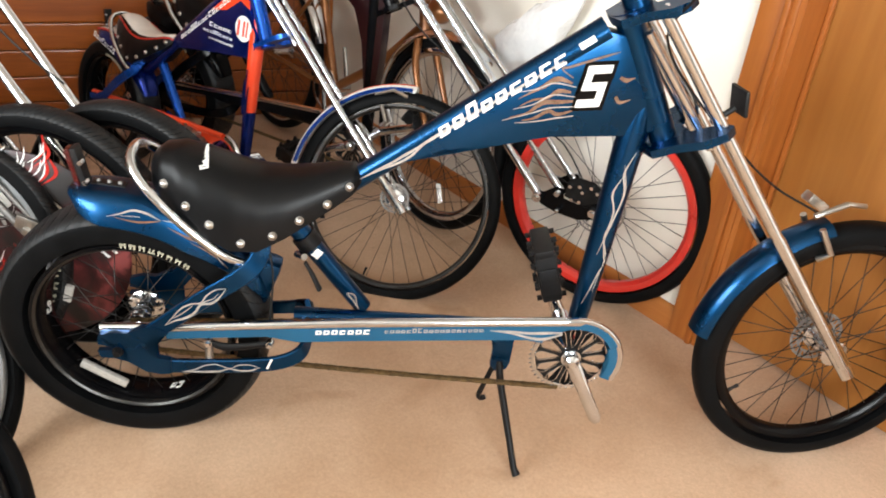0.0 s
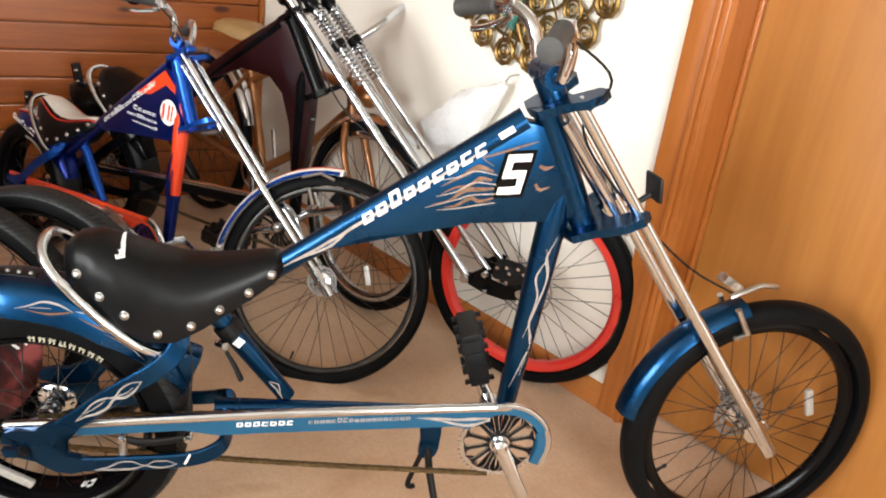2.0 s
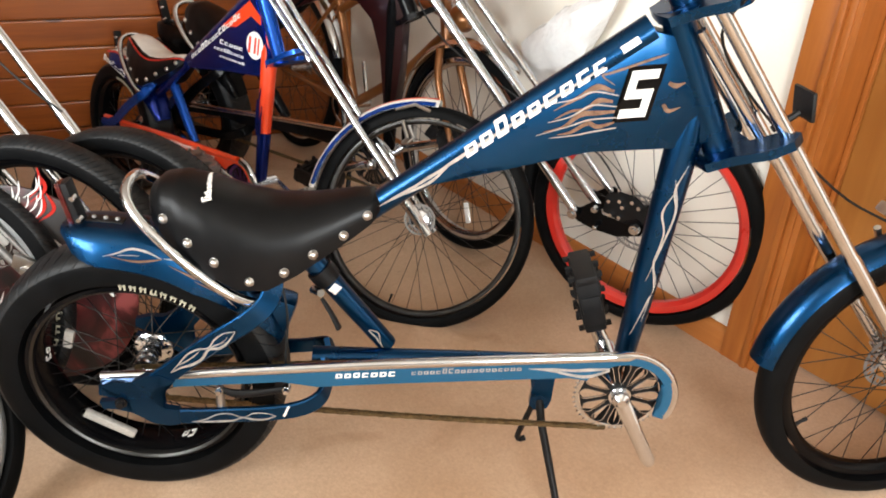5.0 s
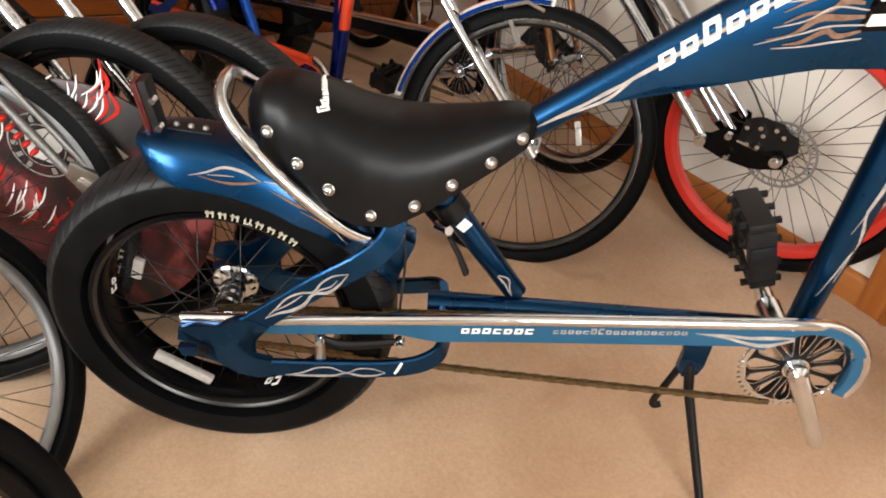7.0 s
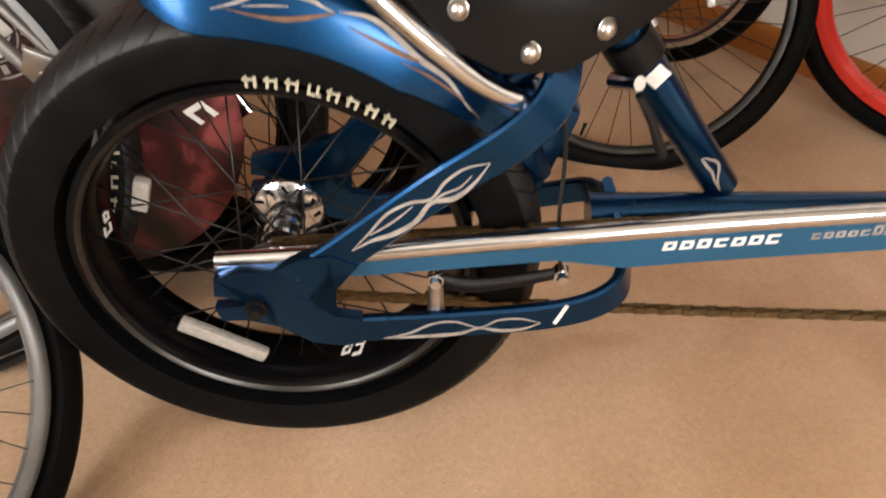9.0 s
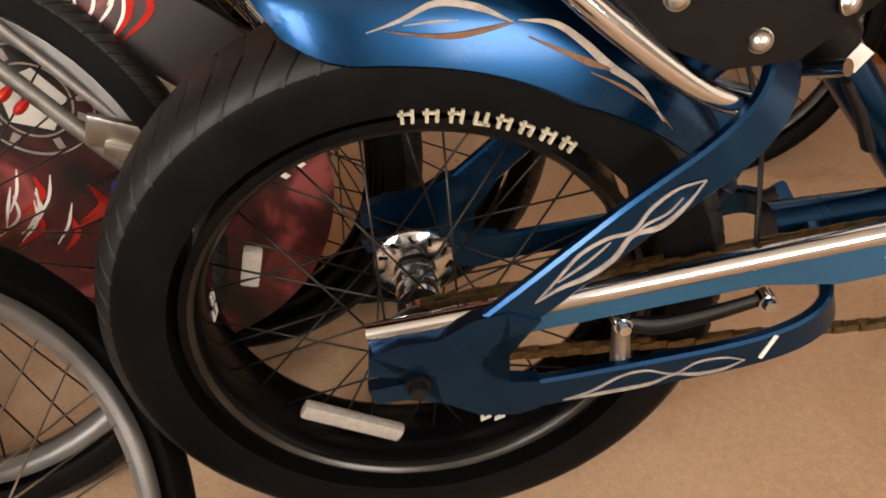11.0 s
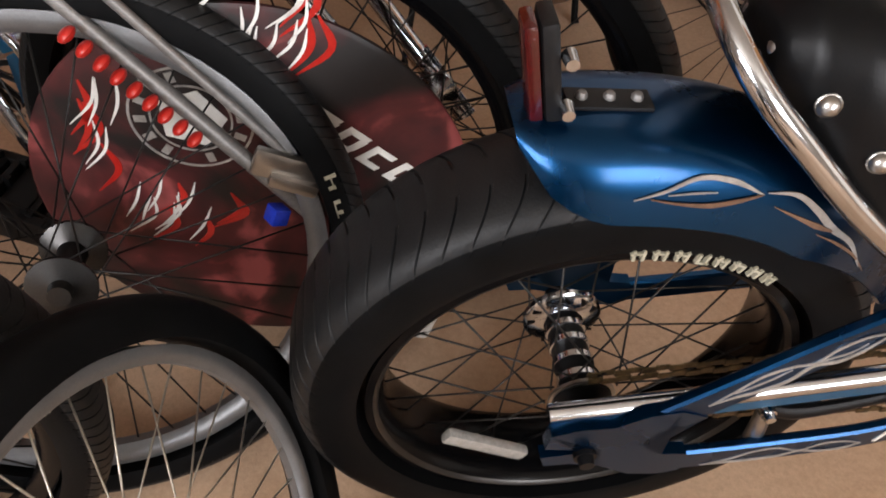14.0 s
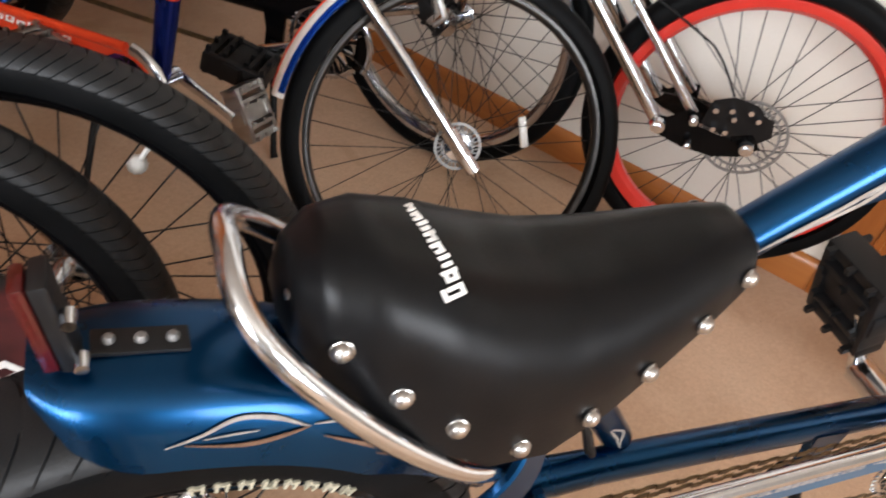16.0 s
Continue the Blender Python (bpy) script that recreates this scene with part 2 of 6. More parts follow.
def wood_material(name, light, dark, axis, knots=0.0, rough=0.35, scale=1.0):
    """Varnished wood with grain along one local axis and, where wanted, dark knots."""
    m, nt, b = base_material(name)
    info = nt.nodes.new("ShaderNodeObjectInfo")
    s = [14.0 * scale] * 3
    s["xyz".index(axis)] = 0.9 * scale
    tc = nt.nodes.new("ShaderNodeTexCoord")
    shift = nt.nodes.new("ShaderNodeVectorMath")
    shift.operation = "MULTIPLY_ADD"
    shift.inputs[1].default_value = (7.0, 5.0, 9.0)
    L(nt, info.outputs["Random"], shift.inputs[0]), L(nt, tc.outputs["Object"], shift.inputs[2])
    mp = nt.nodes.new("ShaderNodeMapping")
    mp.inputs["Scale"].default_value = s
    L(nt, shift.outputs[0], mp.inputs["Vector"])
    n1 = N(nt, "ShaderNodeTexNoise", Scale=1.6, Detail=6.0, Roughness=0.62, Distortion=0.6)
    n2 = N(nt, "ShaderNodeTexNoise", Scale=9.0, Detail=3.0)
    L(nt, mp.outputs[0], n1.inputs["Vector"]), L(nt, mp.outputs[0], n2.inputs["Vector"])
    mixv = N(nt, "ShaderNodeMath")
    mixv.operation = "MULTIPLY_ADD"
    mixv.inputs[1].default_value = 0.35
    L(nt, n2.outputs[0], mixv.inputs[0]), L(nt, n1.outputs[0], mixv.inputs[2])
    ramp = nt.nodes.new("ShaderNodeValToRGB")
    ramp.color_ramp.elements[0].position, ramp.color_ramp.elements[1].position = 0.42, 0.9
    ramp.color_ramp.elements[0].color, ramp.color_ramp.elements[1].color = (*dark, 1), (*light, 1)
    L(nt, mixv.outputs[0], ramp.inputs[0])
    out = ramp.outputs[0]
    if knots:
        mp2 = nt.nodes.new("ShaderNodeMapping")
        s2 = [9.0] * 3
        s2["xyz".index(axis)] = 3.6
        mp2.inputs["Scale"].default_value = s2
        L(nt, shift.outputs[0], mp2.inputs["Vector"])
        vo = N(nt, "ShaderNodeTexVoronoi", Scale=1.0)
        L(nt, mp2.outputs[0], vo.inputs["Vector"])
        r3 = nt.nodes.new("ShaderNodeValToRGB")
        r3.color_ramp.elements[0].position, r3.color_ramp.elements[1].position = 0.09, 0.15
        r3.color_ramp.elements[0].color, r3.color_ramp.elements[1].color = (knots, knots, knots, 1), (0, 0, 0, 1)
        L(nt, vo.outputs["Distance"], r3.inputs[0])
        mx = nt.nodes.new("ShaderNodeMix")
        mx.data_type = "RGBA"
        mx.inputs["B"].default_value = (dark[0] * 0.28, dark[1] * 0.22, dark[2] * 0.2, 1)
        L(nt, r3.outputs[0], mx.inputs["Factor"]), L(nt, out, mx.inputs["A"])
        out = mx.outputs["Result"]
    L(nt, out, b.inputs["Base Color"])
    b.inputs["Roughness"].default_value = rough
    b.inputs["Coat Weight"].default_value = 0.25
    b.inputs["Coat Roughness"].default_value = 0.2
    bp = N(nt, "ShaderNodeBump", Strength=0.12, Distance=0.002)
    L(nt, mixv.outputs[0], bp.inputs["Height"]), L(nt, bp.outputs[0], b.inputs["Normal"])
    return m


CARPET = carpet_material()
PINE = wood_material("knotty_pine", (0.31, 0.080, 0.0085), (0.18, 0.039, 0.0035), "y", 0.95)
TRIM_WOOD = wood_material("stained_trim_wood", (0.42, 0.14, 0.028), (0.3, 0.085, 0.014), "z")
BASE_WOOD = wood_material("stained_baseboard_wood", (0.46, 0.17, 0.04), (0.34, 0.105, 0.022), "x")
DOOR_WOOD = wood_material("door_veneer", (0.37, 0.15, 0.032), (0.29, 0.108, 0.02), "z", 0, 0.4, 0.6)


def skull_print_material():
    """Maroon print with soft pink patches on a dark cover."""
    m, nt, b = base_material("maroon_print")
    v = coords(nt)
    n1 = N(nt, "ShaderNodeTexNoise", Scale=7.0, Detail=4.0, Distortion=1.2)
    n2 = N(nt, "ShaderNodeTexNoise", Scale=26.0, Detail=4.0)
    L(nt, v, n1.inputs["Vector"]), L(nt, v, n2.inputs["Vector"])
    r = nt.nodes.new("ShaderNodeValToRGB")
    e = r.color_ramp.elements
    e[0].position, e[0].color = 0.5, (0.006, 0.004, 0.004, 1)
    e[1].position, e[1].color = 0.76, (0.28, 0.06, 0.058, 1)
    k = e.new(0.58)
    k.color = (0.035, 0.006, 0.007, 1)
    k = e.new(0.67)
    k.color = (0.075, 0.012, 0.013, 1)
    mx = N(nt, "ShaderNodeMath")
    mx.operation = "MULTIPLY_ADD"
    mx.inputs[1].default_value = 0.2
    L(nt, n2.outputs[0], mx.inputs[0]), L(nt, n1.outputs[0], mx.inputs[2])
    L(nt, mx.outputs[0], r.inputs[0]), L(nt, r.outputs[0], b.inputs["Base Color"])
    b.inputs["Roughness"].default_value = 0.45
    return m


PRINT = skull_print_material()


# ---- mesh helpers ----
def part(name, bm, material, parent=None, label="", m=None, smooth=True):
    """Links a bmesh (or shared mesh) as one object, under a thing or a part."""
    if isinstance(bm, bpy.types.Mesh):
        me = bm
    else:
        me = bpy.data.meshes.new(name)
        bmesh.ops.recalc_face_normals(bm, faces=bm.faces)
        bm.to_mesh(me)
        bm.free()
        if smooth:
            me.shade_smooth()
            me.set_sharp_from_angle(angle=radians(38))
        if material:
            me.materials.append(material)
    ob = new(name, me)
    if parent:
        ob.parent = parent
    if m is not None:
        ob.matrix_basis = m
    if label:
        ob["label"] = label
    return ob


def thing(name, label, category, m=None, group="", kind=""):
    ob = new(name)
    ob.empty_display_size = 0.05
    if m is not None:
        ob.matrix_basis = m
    return tagged(ob, label, category, group, kind)


def box(bm, size, m=None, bevel=0.0):
    r = bmesh.ops.create_cube(bm, size=1.0, matrix=(m or Matrix()) @ Matrix.Diagonal((*size, 1)))
    if bevel:
        es = {e for v in r["verts"] for e in v.link_edges}
        bmesh.ops.bevel(bm, geom=list(es), offset=bevel, segments=2, affect="EDGES", profile=0.6)
    return bm


def boxed(size, m=None, bevel=0.0):
    return box(bmesh.new(), size, m, bevel)


def spline(pts, n=8, closed=False):
    """A smooth run through points (Catmull-Rom)."""
    p = [Vector(q) for q in pts]
    out = []
    count = len(p) if closed else len(p) - 1
    for i in range(count):
        a = p[i - 1] if (i > 0 or closed) else p[0] * 2 - p[1]
        b, c = p[i], p[(i + 1) % len(p)]
        d = p[(i + 2) % len(p)] if (i + 2 < len(p) or closed) else c * 2 - b
        for k in range(n):
            t = k / n
            out.append(0.5 * (2 * b + (c - a) * t + (2 * a - 5 * b + 4 * c - d) * t * t + (3 * b - a - 3 * c + d) * t ** 3))
    if not closed:
        out.append(p[-1])
    return out


def sweep(bm, pts, radius, sides=10, closed=False, flat=1.0, cap=True, square=1.0):
    """A tube along points; radius a number or one for each point; flat squeezes it across its second axis."""
    pts = [Vector(p) for p in pts]
    n = len(pts)
    rad = [radius] * n if isinstance(radius, (int, float)) else list(radius)
    if len(rad) != n:
        rad = [float(x) for x in np.interp(np.linspace(0, 1, n), np.linspace(0, 1, len(rad)), rad)]
    tang = []
    for i in range(n):
        a, b = pts[i - 1] if (i or closed) else pts[0], pts[(i + 1) % n] if (i < n - 1 or closed) else pts[-1]
        tang.append((b - a).normalized())
    ref = Vector((0, 1, 0)) if abs(tang[0].y) < 0.9 else Vector((1, 0, 0))
    nrm = (ref - tang[0] * ref.dot(tang[0])).normalized()
    rings = []
    for i in range(n):
        nrm = (nrm - tang[i] * nrm.dot(tang[i])).normalized()
        bi = tang[i].cross(nrm)
        ring = []
        for k in range(sides):
            c, q = math.cos(2 * math.pi * k / sides), math.sin(2 * math.pi * k / sides)
            ring.append(bm.verts.new(pts[i] + rad[i] * (math.copysign(abs(c) ** square, c) * nrm + flat * math.copysign(abs(q) ** square, q) * bi)))
        rings.append(ring)
    for i in range(n if closed else n - 1):
        r0, r1 = rings[i], rings[(i + 1) % n]
        for k in range(sides):
            bm.faces.new((r0[k], r0[(k + 1) % sides], r1[(k + 1) % sides], r1[k]))
    if cap and not closed:
        bm.faces.new(rings[0][::-1]), bm.faces.new(rings[-1])
    return bm


def strap(pts, half_t, half_h, ref):
    """A flat bar along points: half_h high towards ref, half_t thick, with eased edges."""
    bm = bmesh.new()
    ref = Vector(ref)
    rings = []
    for i, p in enumerate(pts):
        t = (pts[min(i + 1, len(pts) - 1)] - pts[max(i - 1, 0)]).normalized()
        up = (ref - t * ref.dot(t)).normalized()
        side = t.cross(up)
        e = half_t * 0.45
        rings.append([bm.verts.new(p + side * a + up * c) for a, c in ((half_t, half_h - e), (half_t - e, half_h), (e - half_t, half_h), (-half_t, half_h - e), (-half_t, e - half_h), (e - half_t, -half_h), (half_t - e, -half_h), (half_t, e - half_h))])
    for r0, r1 in zip(rings, rings[1:]):
        for k in range(8):
            bm.faces.new((r0[k], r0[(k + 1) % 8], r1[(k + 1) % 8], r1[k]))
    bm.faces.new(rings[0][::-1]), bm.faces.new(rings[-1])
    return bm


def tube(pts, radius, sides=10, closed=False, flat=1.0, smooth_n=0):
    return sweep(bmesh.new(), spline(pts, smooth_n, closed) if smooth_n else pts, radius, sides, closed, flat)


def lathe(bm, profile, steps=48, closed=False, uv=False):
    """Turns (radius, y) points about the local y axis; closed joins the profile's ends. uv: u round, v along the profile."""
    rings = []
    for k in range(steps):
        a = 2 * math.pi * k / steps
        rings.append([bm.verts.new((r * math.cos(a), y, r * math.sin(a))) for r, y in profile])
    n = len(profile)
    lay = bm.loops.layers.uv.verify() if uv else None
    for k in range(steps):
        r0, r1 = rings[k], rings[(k + 1) % steps]
        for i in range(n if closed else n - 1):
            j = (i + 1) % n
            f = bm.faces.new((r0[i], r0[j], r1[j], r1[i]))
            if uv:
                for lp, (u, w) in zip(f.loops, ((k, i), (k, i + 1), (k + 1, i + 1), (k + 1, i))):
                    lp[lay].uv = (u / steps, w / (n if closed else n - 1))
    if not closed:
        for i in (0, n - 1):
            if profile[i][0] > 1e-5:
                bm.faces.new([r[i] for r in rings])
    return bm


def plate(bm, outline, y0, y1, holes=()):
    """A flat plate in the xz plane with the given outline, between y0 and y1."""
    f = bm.faces.new([bm.verts.new((x, y0, z)) for x, z in outline])
    bmesh.ops.triangulate(bm, faces=[f])
    faces = [q for q in bm.faces if all(abs(v.co.y - y0) < 1e-9 for v in q.verts)]
    r = bmesh.ops.extrude_face_region(bm, geom=faces)
    bmesh.ops.translate(bm, verts=[v for v in r["geom"] if isinstance(v, bmesh.types.BMVert)], vec=(0, y1 - y0, 0))
    return bm


def plated(outline, y0, y1):
    return plate(bmesh.new(), outline, y0, y1)


def ribbon(bm, pts, widths, across=None, y=None, thick=0.0008):
    """A thin raised strip along points in the xz plane at depth y (towards -y), with changing width."""
    run = spline([(p[0], 0, p[1]) for p in pts], 5)
    w = np.interp(np.linspace(0, 1, len(run)), np.linspace(0, 1, len(widths)), widths)
    lo = []
    for i, p in enumerate(run):
        a, b = run[max(0, i - 1)], run[min(len(run) - 1, i + 1)]
        d = (b - a).normalized()
        nn = Vector((-d.z, 0, d.x)) * (w[i] / 2)
        yy = y(p.x, p.z) if callable(y) else y
        lo.append([bm.verts.new(p + s * nn + Vector((0, yy - e, 0))) for s, e in ((1, 0), (1, thick), (-1, thick), (-1, 0))])
    for i in range(len(lo) - 1):
        for k in range(4):
            bm.faces.new((lo[i][k], lo[i][(k + 1) % 4], lo[i + 1][(k + 1) % 4], lo[i + 1][k]))
    bm.faces.new(lo[0]), bm.faces.new(lo[-1][::-1])
    return bm


def flame(bm, x0, z0, x1, z1, spread, y, tongues=3, w=0.006):
    """Long flame tongues that sweep from (x0, z0) to (x1, z1), as outline strips."""
    d = Vector((x1 - x0, z1 - z0))
    ln = d.length
    d.normalize()
    e = Vector((-d.y, d.x))
    for k in range(tongues):
        s = (k - (tongues - 1) / 2) * spread / max(1, tongues - 1) * 1.6
        far = ln * (1.0 - 0.22 * abs(k - tongues // 2))
        for side in (1, -1):
            pts = []
            for t, off in ((0, 0.2), (0.25, 0.9), (0.45, 0.65), (0.7, 0.25), (1, 0)):
                wob = math.sin(t * 5 + k) * spread * 0.22
                q = Vector((x0, z0)) + d * (far * t) + e * (s * (0.5 + 0.5 * t) + wob + side * off * spread * 0.28)
                pts.append((q.x, q.y))
            ribbon(bm, pts, [w * 0.5, w, w * 0.8, w * 0.6, w * 0.12], y=y)
    return bm


def bars(bm, x0, z0, x1, z1, height, count, y, seed=1, slant=0.25):
    """Writing that is not spelled out: short blocks along a line in the xz plane."""
    rnd = random.Random(seed)
    d = Vector((x1 - x0, 0, z1 - z0))
    ln = d.length
    d.normalize()
    up = Vector((-d.z, 0, d.x))
    step = ln / count
    for k in range(count):
        h = height * rnd.choice((0.6, 0.65, 1.0, 0.7))
        yy = y(x0 + d.x * step * k, z0 + d.z * step * k) if callable(y) else y
        for a, b, lo, hi in ((0.08, 0.3, 0, h), (0.3, 0.8, h * 0.75, h), (0.3, 0.8, 0, h * 0.24), (0.62, 0.84, h * 0.2, h * 0.8))[: rnd.choice((3, 4, 4))]:
            vs = []
            for s, t in ((a, lo), (b, lo), (b, hi), (a, hi)):
                p = Vector((x0, 0, z0)) + d * (step * (k + s) + slant * t) + up * t
                vs.append((p + Vector((0, yy, 0)), p + Vector((0, yy - 0.0008, 0))))
            v0, v1 = [bm.verts.new(q[0]) for q in vs], [bm.verts.new(q[1]) for q in vs]
            bm.faces.new(v1)
            for i in range(4):
                bm.faces.new((v0[i], v0[(i + 1) % 4], v1[(i + 1) % 4], v1[i]))
    return bm


def rotate_about(point, axis, degrees):
    return Matrix.Translation(point) @ Matrix.Rotation(radians(degrees), 4, Vector(axis)) @ Matrix.Translation(-Vector(point))


# ---- wheels ----
SPOKES = {}


def spoke_mesh(r_hub, r_rim, flange, cross, mat, key):
    if key not in SPOKES:
        bm = bmesh.new()
        sweep(bm, [(r_hub * math.cos(cross), flange, r_hub * math.sin(cross)), (r_rim, 0, 0)], 0.0011, 5)
        me = bpy.data.meshes.new("spoke")
        bm.to_mesh(me)
        bm.free()
        me.shade_smooth()
        me.materials.append(mat)
        SPOKES[key] = me
    return SPOKES[key]


def tyre_profile(R, width, depth, square=0.8):
    """From one bead over the tread to the other; square: how boxy the shoulders are."""
    out = []
    for k in range(19):
        a = math.pi * (k / 18) * 1.24 - math.pi * 0.12
        c, s = math.cos(a), math.sin(a)
        y = -width / 2 * math.copysign(abs(c) ** square, c)
        out.append((R - depth + depth * (0.5 + 0.5 * math.copysign(abs(s) ** square, s)), y))
    return out


def treaded(R, width, depth, square, count, slant, cut, cover=0.62, fill=3):
    """A tyre whose tread is cut by slanted grooves from near the crown to the shoulders: the rings follow the slant."""
    bm = bmesh.new()
    n = 37
    prof = []
    for k in range(n):
        a = math.pi * (k / (n - 1)) * 1.24 - math.pi * 0.12
        c, s = math.cos(a), math.sin(a)
        prof.append((R - depth + depth * (0.5 + 0.5 * math.copysign(abs(s) ** square, s)), -width / 2 * math.copysign(abs(c) ** square, c), abs(k / (n - 1) - 0.5) * 2))
    lane = [0.0] * fill + [0.0, 1.0, 1.0]
    per = len(lane)
    spread = [k / fill * 0.88 for k in range(fill)] + [0.88, 0.91, 0.97]
    rings = []
    for p in range(count):
        for q in range(per):
            ring = []
            for r, y, off in prof:
                a = 2 * math.pi * (p + spread[q]) / count + slant * (off ** 1.4)
                edge = min(1.0, max(0.0, (off - 0.04) / 0.06)) * min(1.0, max(0.0, (cover - off) / 0.08))
                k = lane[q] * edge * cut
                ring.append(bm.verts.new(((r - k) * math.cos(a), y * (1 - 0.4 * k / width), (r - k) * math.sin(a))))
            rings.append(ring)
    m = len(rings)
    for i in range(m):
        r0, r1 = rings[i], rings[(i + 1) % m]
        for k in range(n):
            j = (k + 1) % n
            f = bm.faces.new((r0[k], r0[j], r1[j], r1[k]))
            if max(prof[k][2], prof[j][2]) < cover:
                f.material_index = 1
    return bm


def wheel(parent, name, m, R, tyre_w, tyre_d, rim, tyre, spokes=36, rim_w=0.03, rim_d=0.018, spoke_mat=None, hub_w=0.09, hub_r=0.022, disc=False, fat=False, hub_mat=None, label="", tyre_label="", cover=False, phase=0.0, tread=None):
    """A wheel in its own xz plane, axle along y: rim with tyre, hub and single spokes under it."""
    spoke_mat = spoke_mat or SPOKE
    rr = R - tyre_d
    b = bmesh.new()
    if fat:
        prof = [(rr + 0.006, -rim_w / 2), (rr - 0.001, -rim_w / 2 - 0.001), (rr - 0.006, -rim_w / 2 + 0.003), (rr - rim_d + 0.002, -rim_w / 2 + 0.014), (rr - rim_d, -rim_w * 0.12), (rr - rim_d, rim_w * 0.12), (rr - rim_d + 0.002, rim_w / 2 - 0.014), (rr - 0.006, rim_w / 2 - 0.003), (rr - 0.001, rim_w / 2 + 0.001), (rr + 0.006, rim_w / 2), (rr + 0.001, 0)]
    else:
        prof = [(rr + 0.007, -rim_w / 2), (rr, -rim_w / 2 - 0.001), (rr - rim_d * 0.55, -rim_w / 2 + 0.001), (rr - rim_d, -rim_w * 0.2), (rr - rim_d, rim_w * 0.2), (rr - rim_d * 0.55, rim_w / 2 - 0.001), (rr, rim_w / 2 + 0.001), (rr + 0.007, rim_w / 2), (rr - 0.002, 0)]
    w = part(name, lathe(b, prof, 64, True), rim, parent, label, m)
    if tread:
        tb = treaded(R, tyre_w, tyre_d + 0.004, 0.62 if fat else 0.8, *tread)
    else:
        tb = lathe(bmesh.new(), tyre_profile(R, tyre_w, tyre_d + 0.004, 0.62 if fat else 0.85), 84, True, True)
    part("tyre", tb, tyre, w, tyre_label).data.materials.append(TREAD)
    hp = [(0.006, -hub_w / 2 - 0.012), (0.011, -hub_w / 2 - 0.012), (0.012, -hub_w / 2), (hub_r + 0.012, -hub_w / 2 + 0.004), (hub_r + 0.012, -hub_w / 2 + 0.008), (hub_r * 0.7, -hub_w / 2 + 0.016), (hub_r * 0.6, 0), (hub_r * 0.7, hub_w / 2 - 0.016), (hub_r + 0.012, hub_w / 2 - 0.008), (hub_r + 0.012, hub_w / 2 - 0.004), (0.012, hub_w / 2), (0.011, hub_w / 2 + 0.012), (0.006, hub_w / 2 + 0.012)]
    if fat:
        hp = [(0.006, -0.075), (0.012, -0.075), (0.013, -0.062), (0.028, -0.054), (0.029, -0.048), (0.019, -0.042), (0.0185, -0.02), (0.020, -0.018), (0.020, -0.010), (0.0185, -0.008), (0.0185, 0.042), (0.012, 0.06), (0.012, 0.075), (0.006, 0.075)]
        hb = part("hub", lathe(bmesh.new(), hp, 28), BLACK_SATIN, w, "black hub barrel")
        part("hub_flange", lathe(bmesh.new(), [(0.014, 0.040), (0.020, 0.036), (0.036, 0.040), (0.040, 0.043), (0.040, 0.048), (0.014, 0.050)], 36, True), CHROME, hb, "chrome hub flange")
        for k in range(12):
            a = k * math.pi / 6
            part("flange_slot", boxed((0.003, 0.0012, 0.009), pose(math.cos(a) * 0.033, 0.0384, math.sin(a) * 0.033, 0, -math.degrees(a) + 60, 0)), BLACK_PAINT, hb)
        for y0 in (-0.036, -0.016, 0.004, 0.022):
            part("hub_band", lathe(bmesh.new(), [(0.0185, y0), (0.0205, y0 + 0.001), (0.0205, y0 + 0.007), (0.0185, y0 + 0.008)], 28), CHROME, hb)
    else:
        part("hub", lathe(bmesh.new(), hp, 24), hub_mat or STEEL, w)
    fl = hub_w / 2 - 0.006
    for side in (-1, 1):
        for twist in (-1, 1):
            me = spoke_mesh(hub_r + 0.009, rr - rim_d + 0.004, side * fl, twist * 0.95, spoke_mat, (name[0], R, tyre_d, side, twist, spoke_mat.name, hub_w))
            for k in range(spokes // 4):
                a = phase + 360.0 * (k + 0.25 * (side > 0) + 0.5 * (twist > 0)) / (spokes // 4)
                part("spoke", me, None, w, m=pose(0, 0, 0, 0, -a, 0))
    return w


def valve(w, rr, angle, mat=None, size=0.0035, cap="stem"):
    a = radians(angle)
    d = Vector((math.cos(a), 0, math.sin(a)))
    if cap == "ball":
        b = bmesh.new()
        sweep(b, [d * rr, d * (rr - 0.02)], 0.003, 8)
        bmesh.ops.create_icosphere(b, subdivisions=2, radius=0.011, matrix=Matrix.Translation(d * (rr - 0.028)))
        return part("valve_cap", b, mat, w, "white ball valve cap")
    if cap == "dice":
        return part("valve_cap", boxed((0.019, 0.019, 0.019), Matrix.Translation(d * (rr - 0.024)) @ pose(0, 0, 0, 10, 20, 30), 0.002), mat, w, "blue dice valve cap")
    return part("valve", tube([d * rr, d * (rr - 0.02), d * (rr - 0.022), d * (rr - 0.03)], [size, size, size * 1.3, size * 1.2], 8), mat or BLACK_PLASTIC, w)


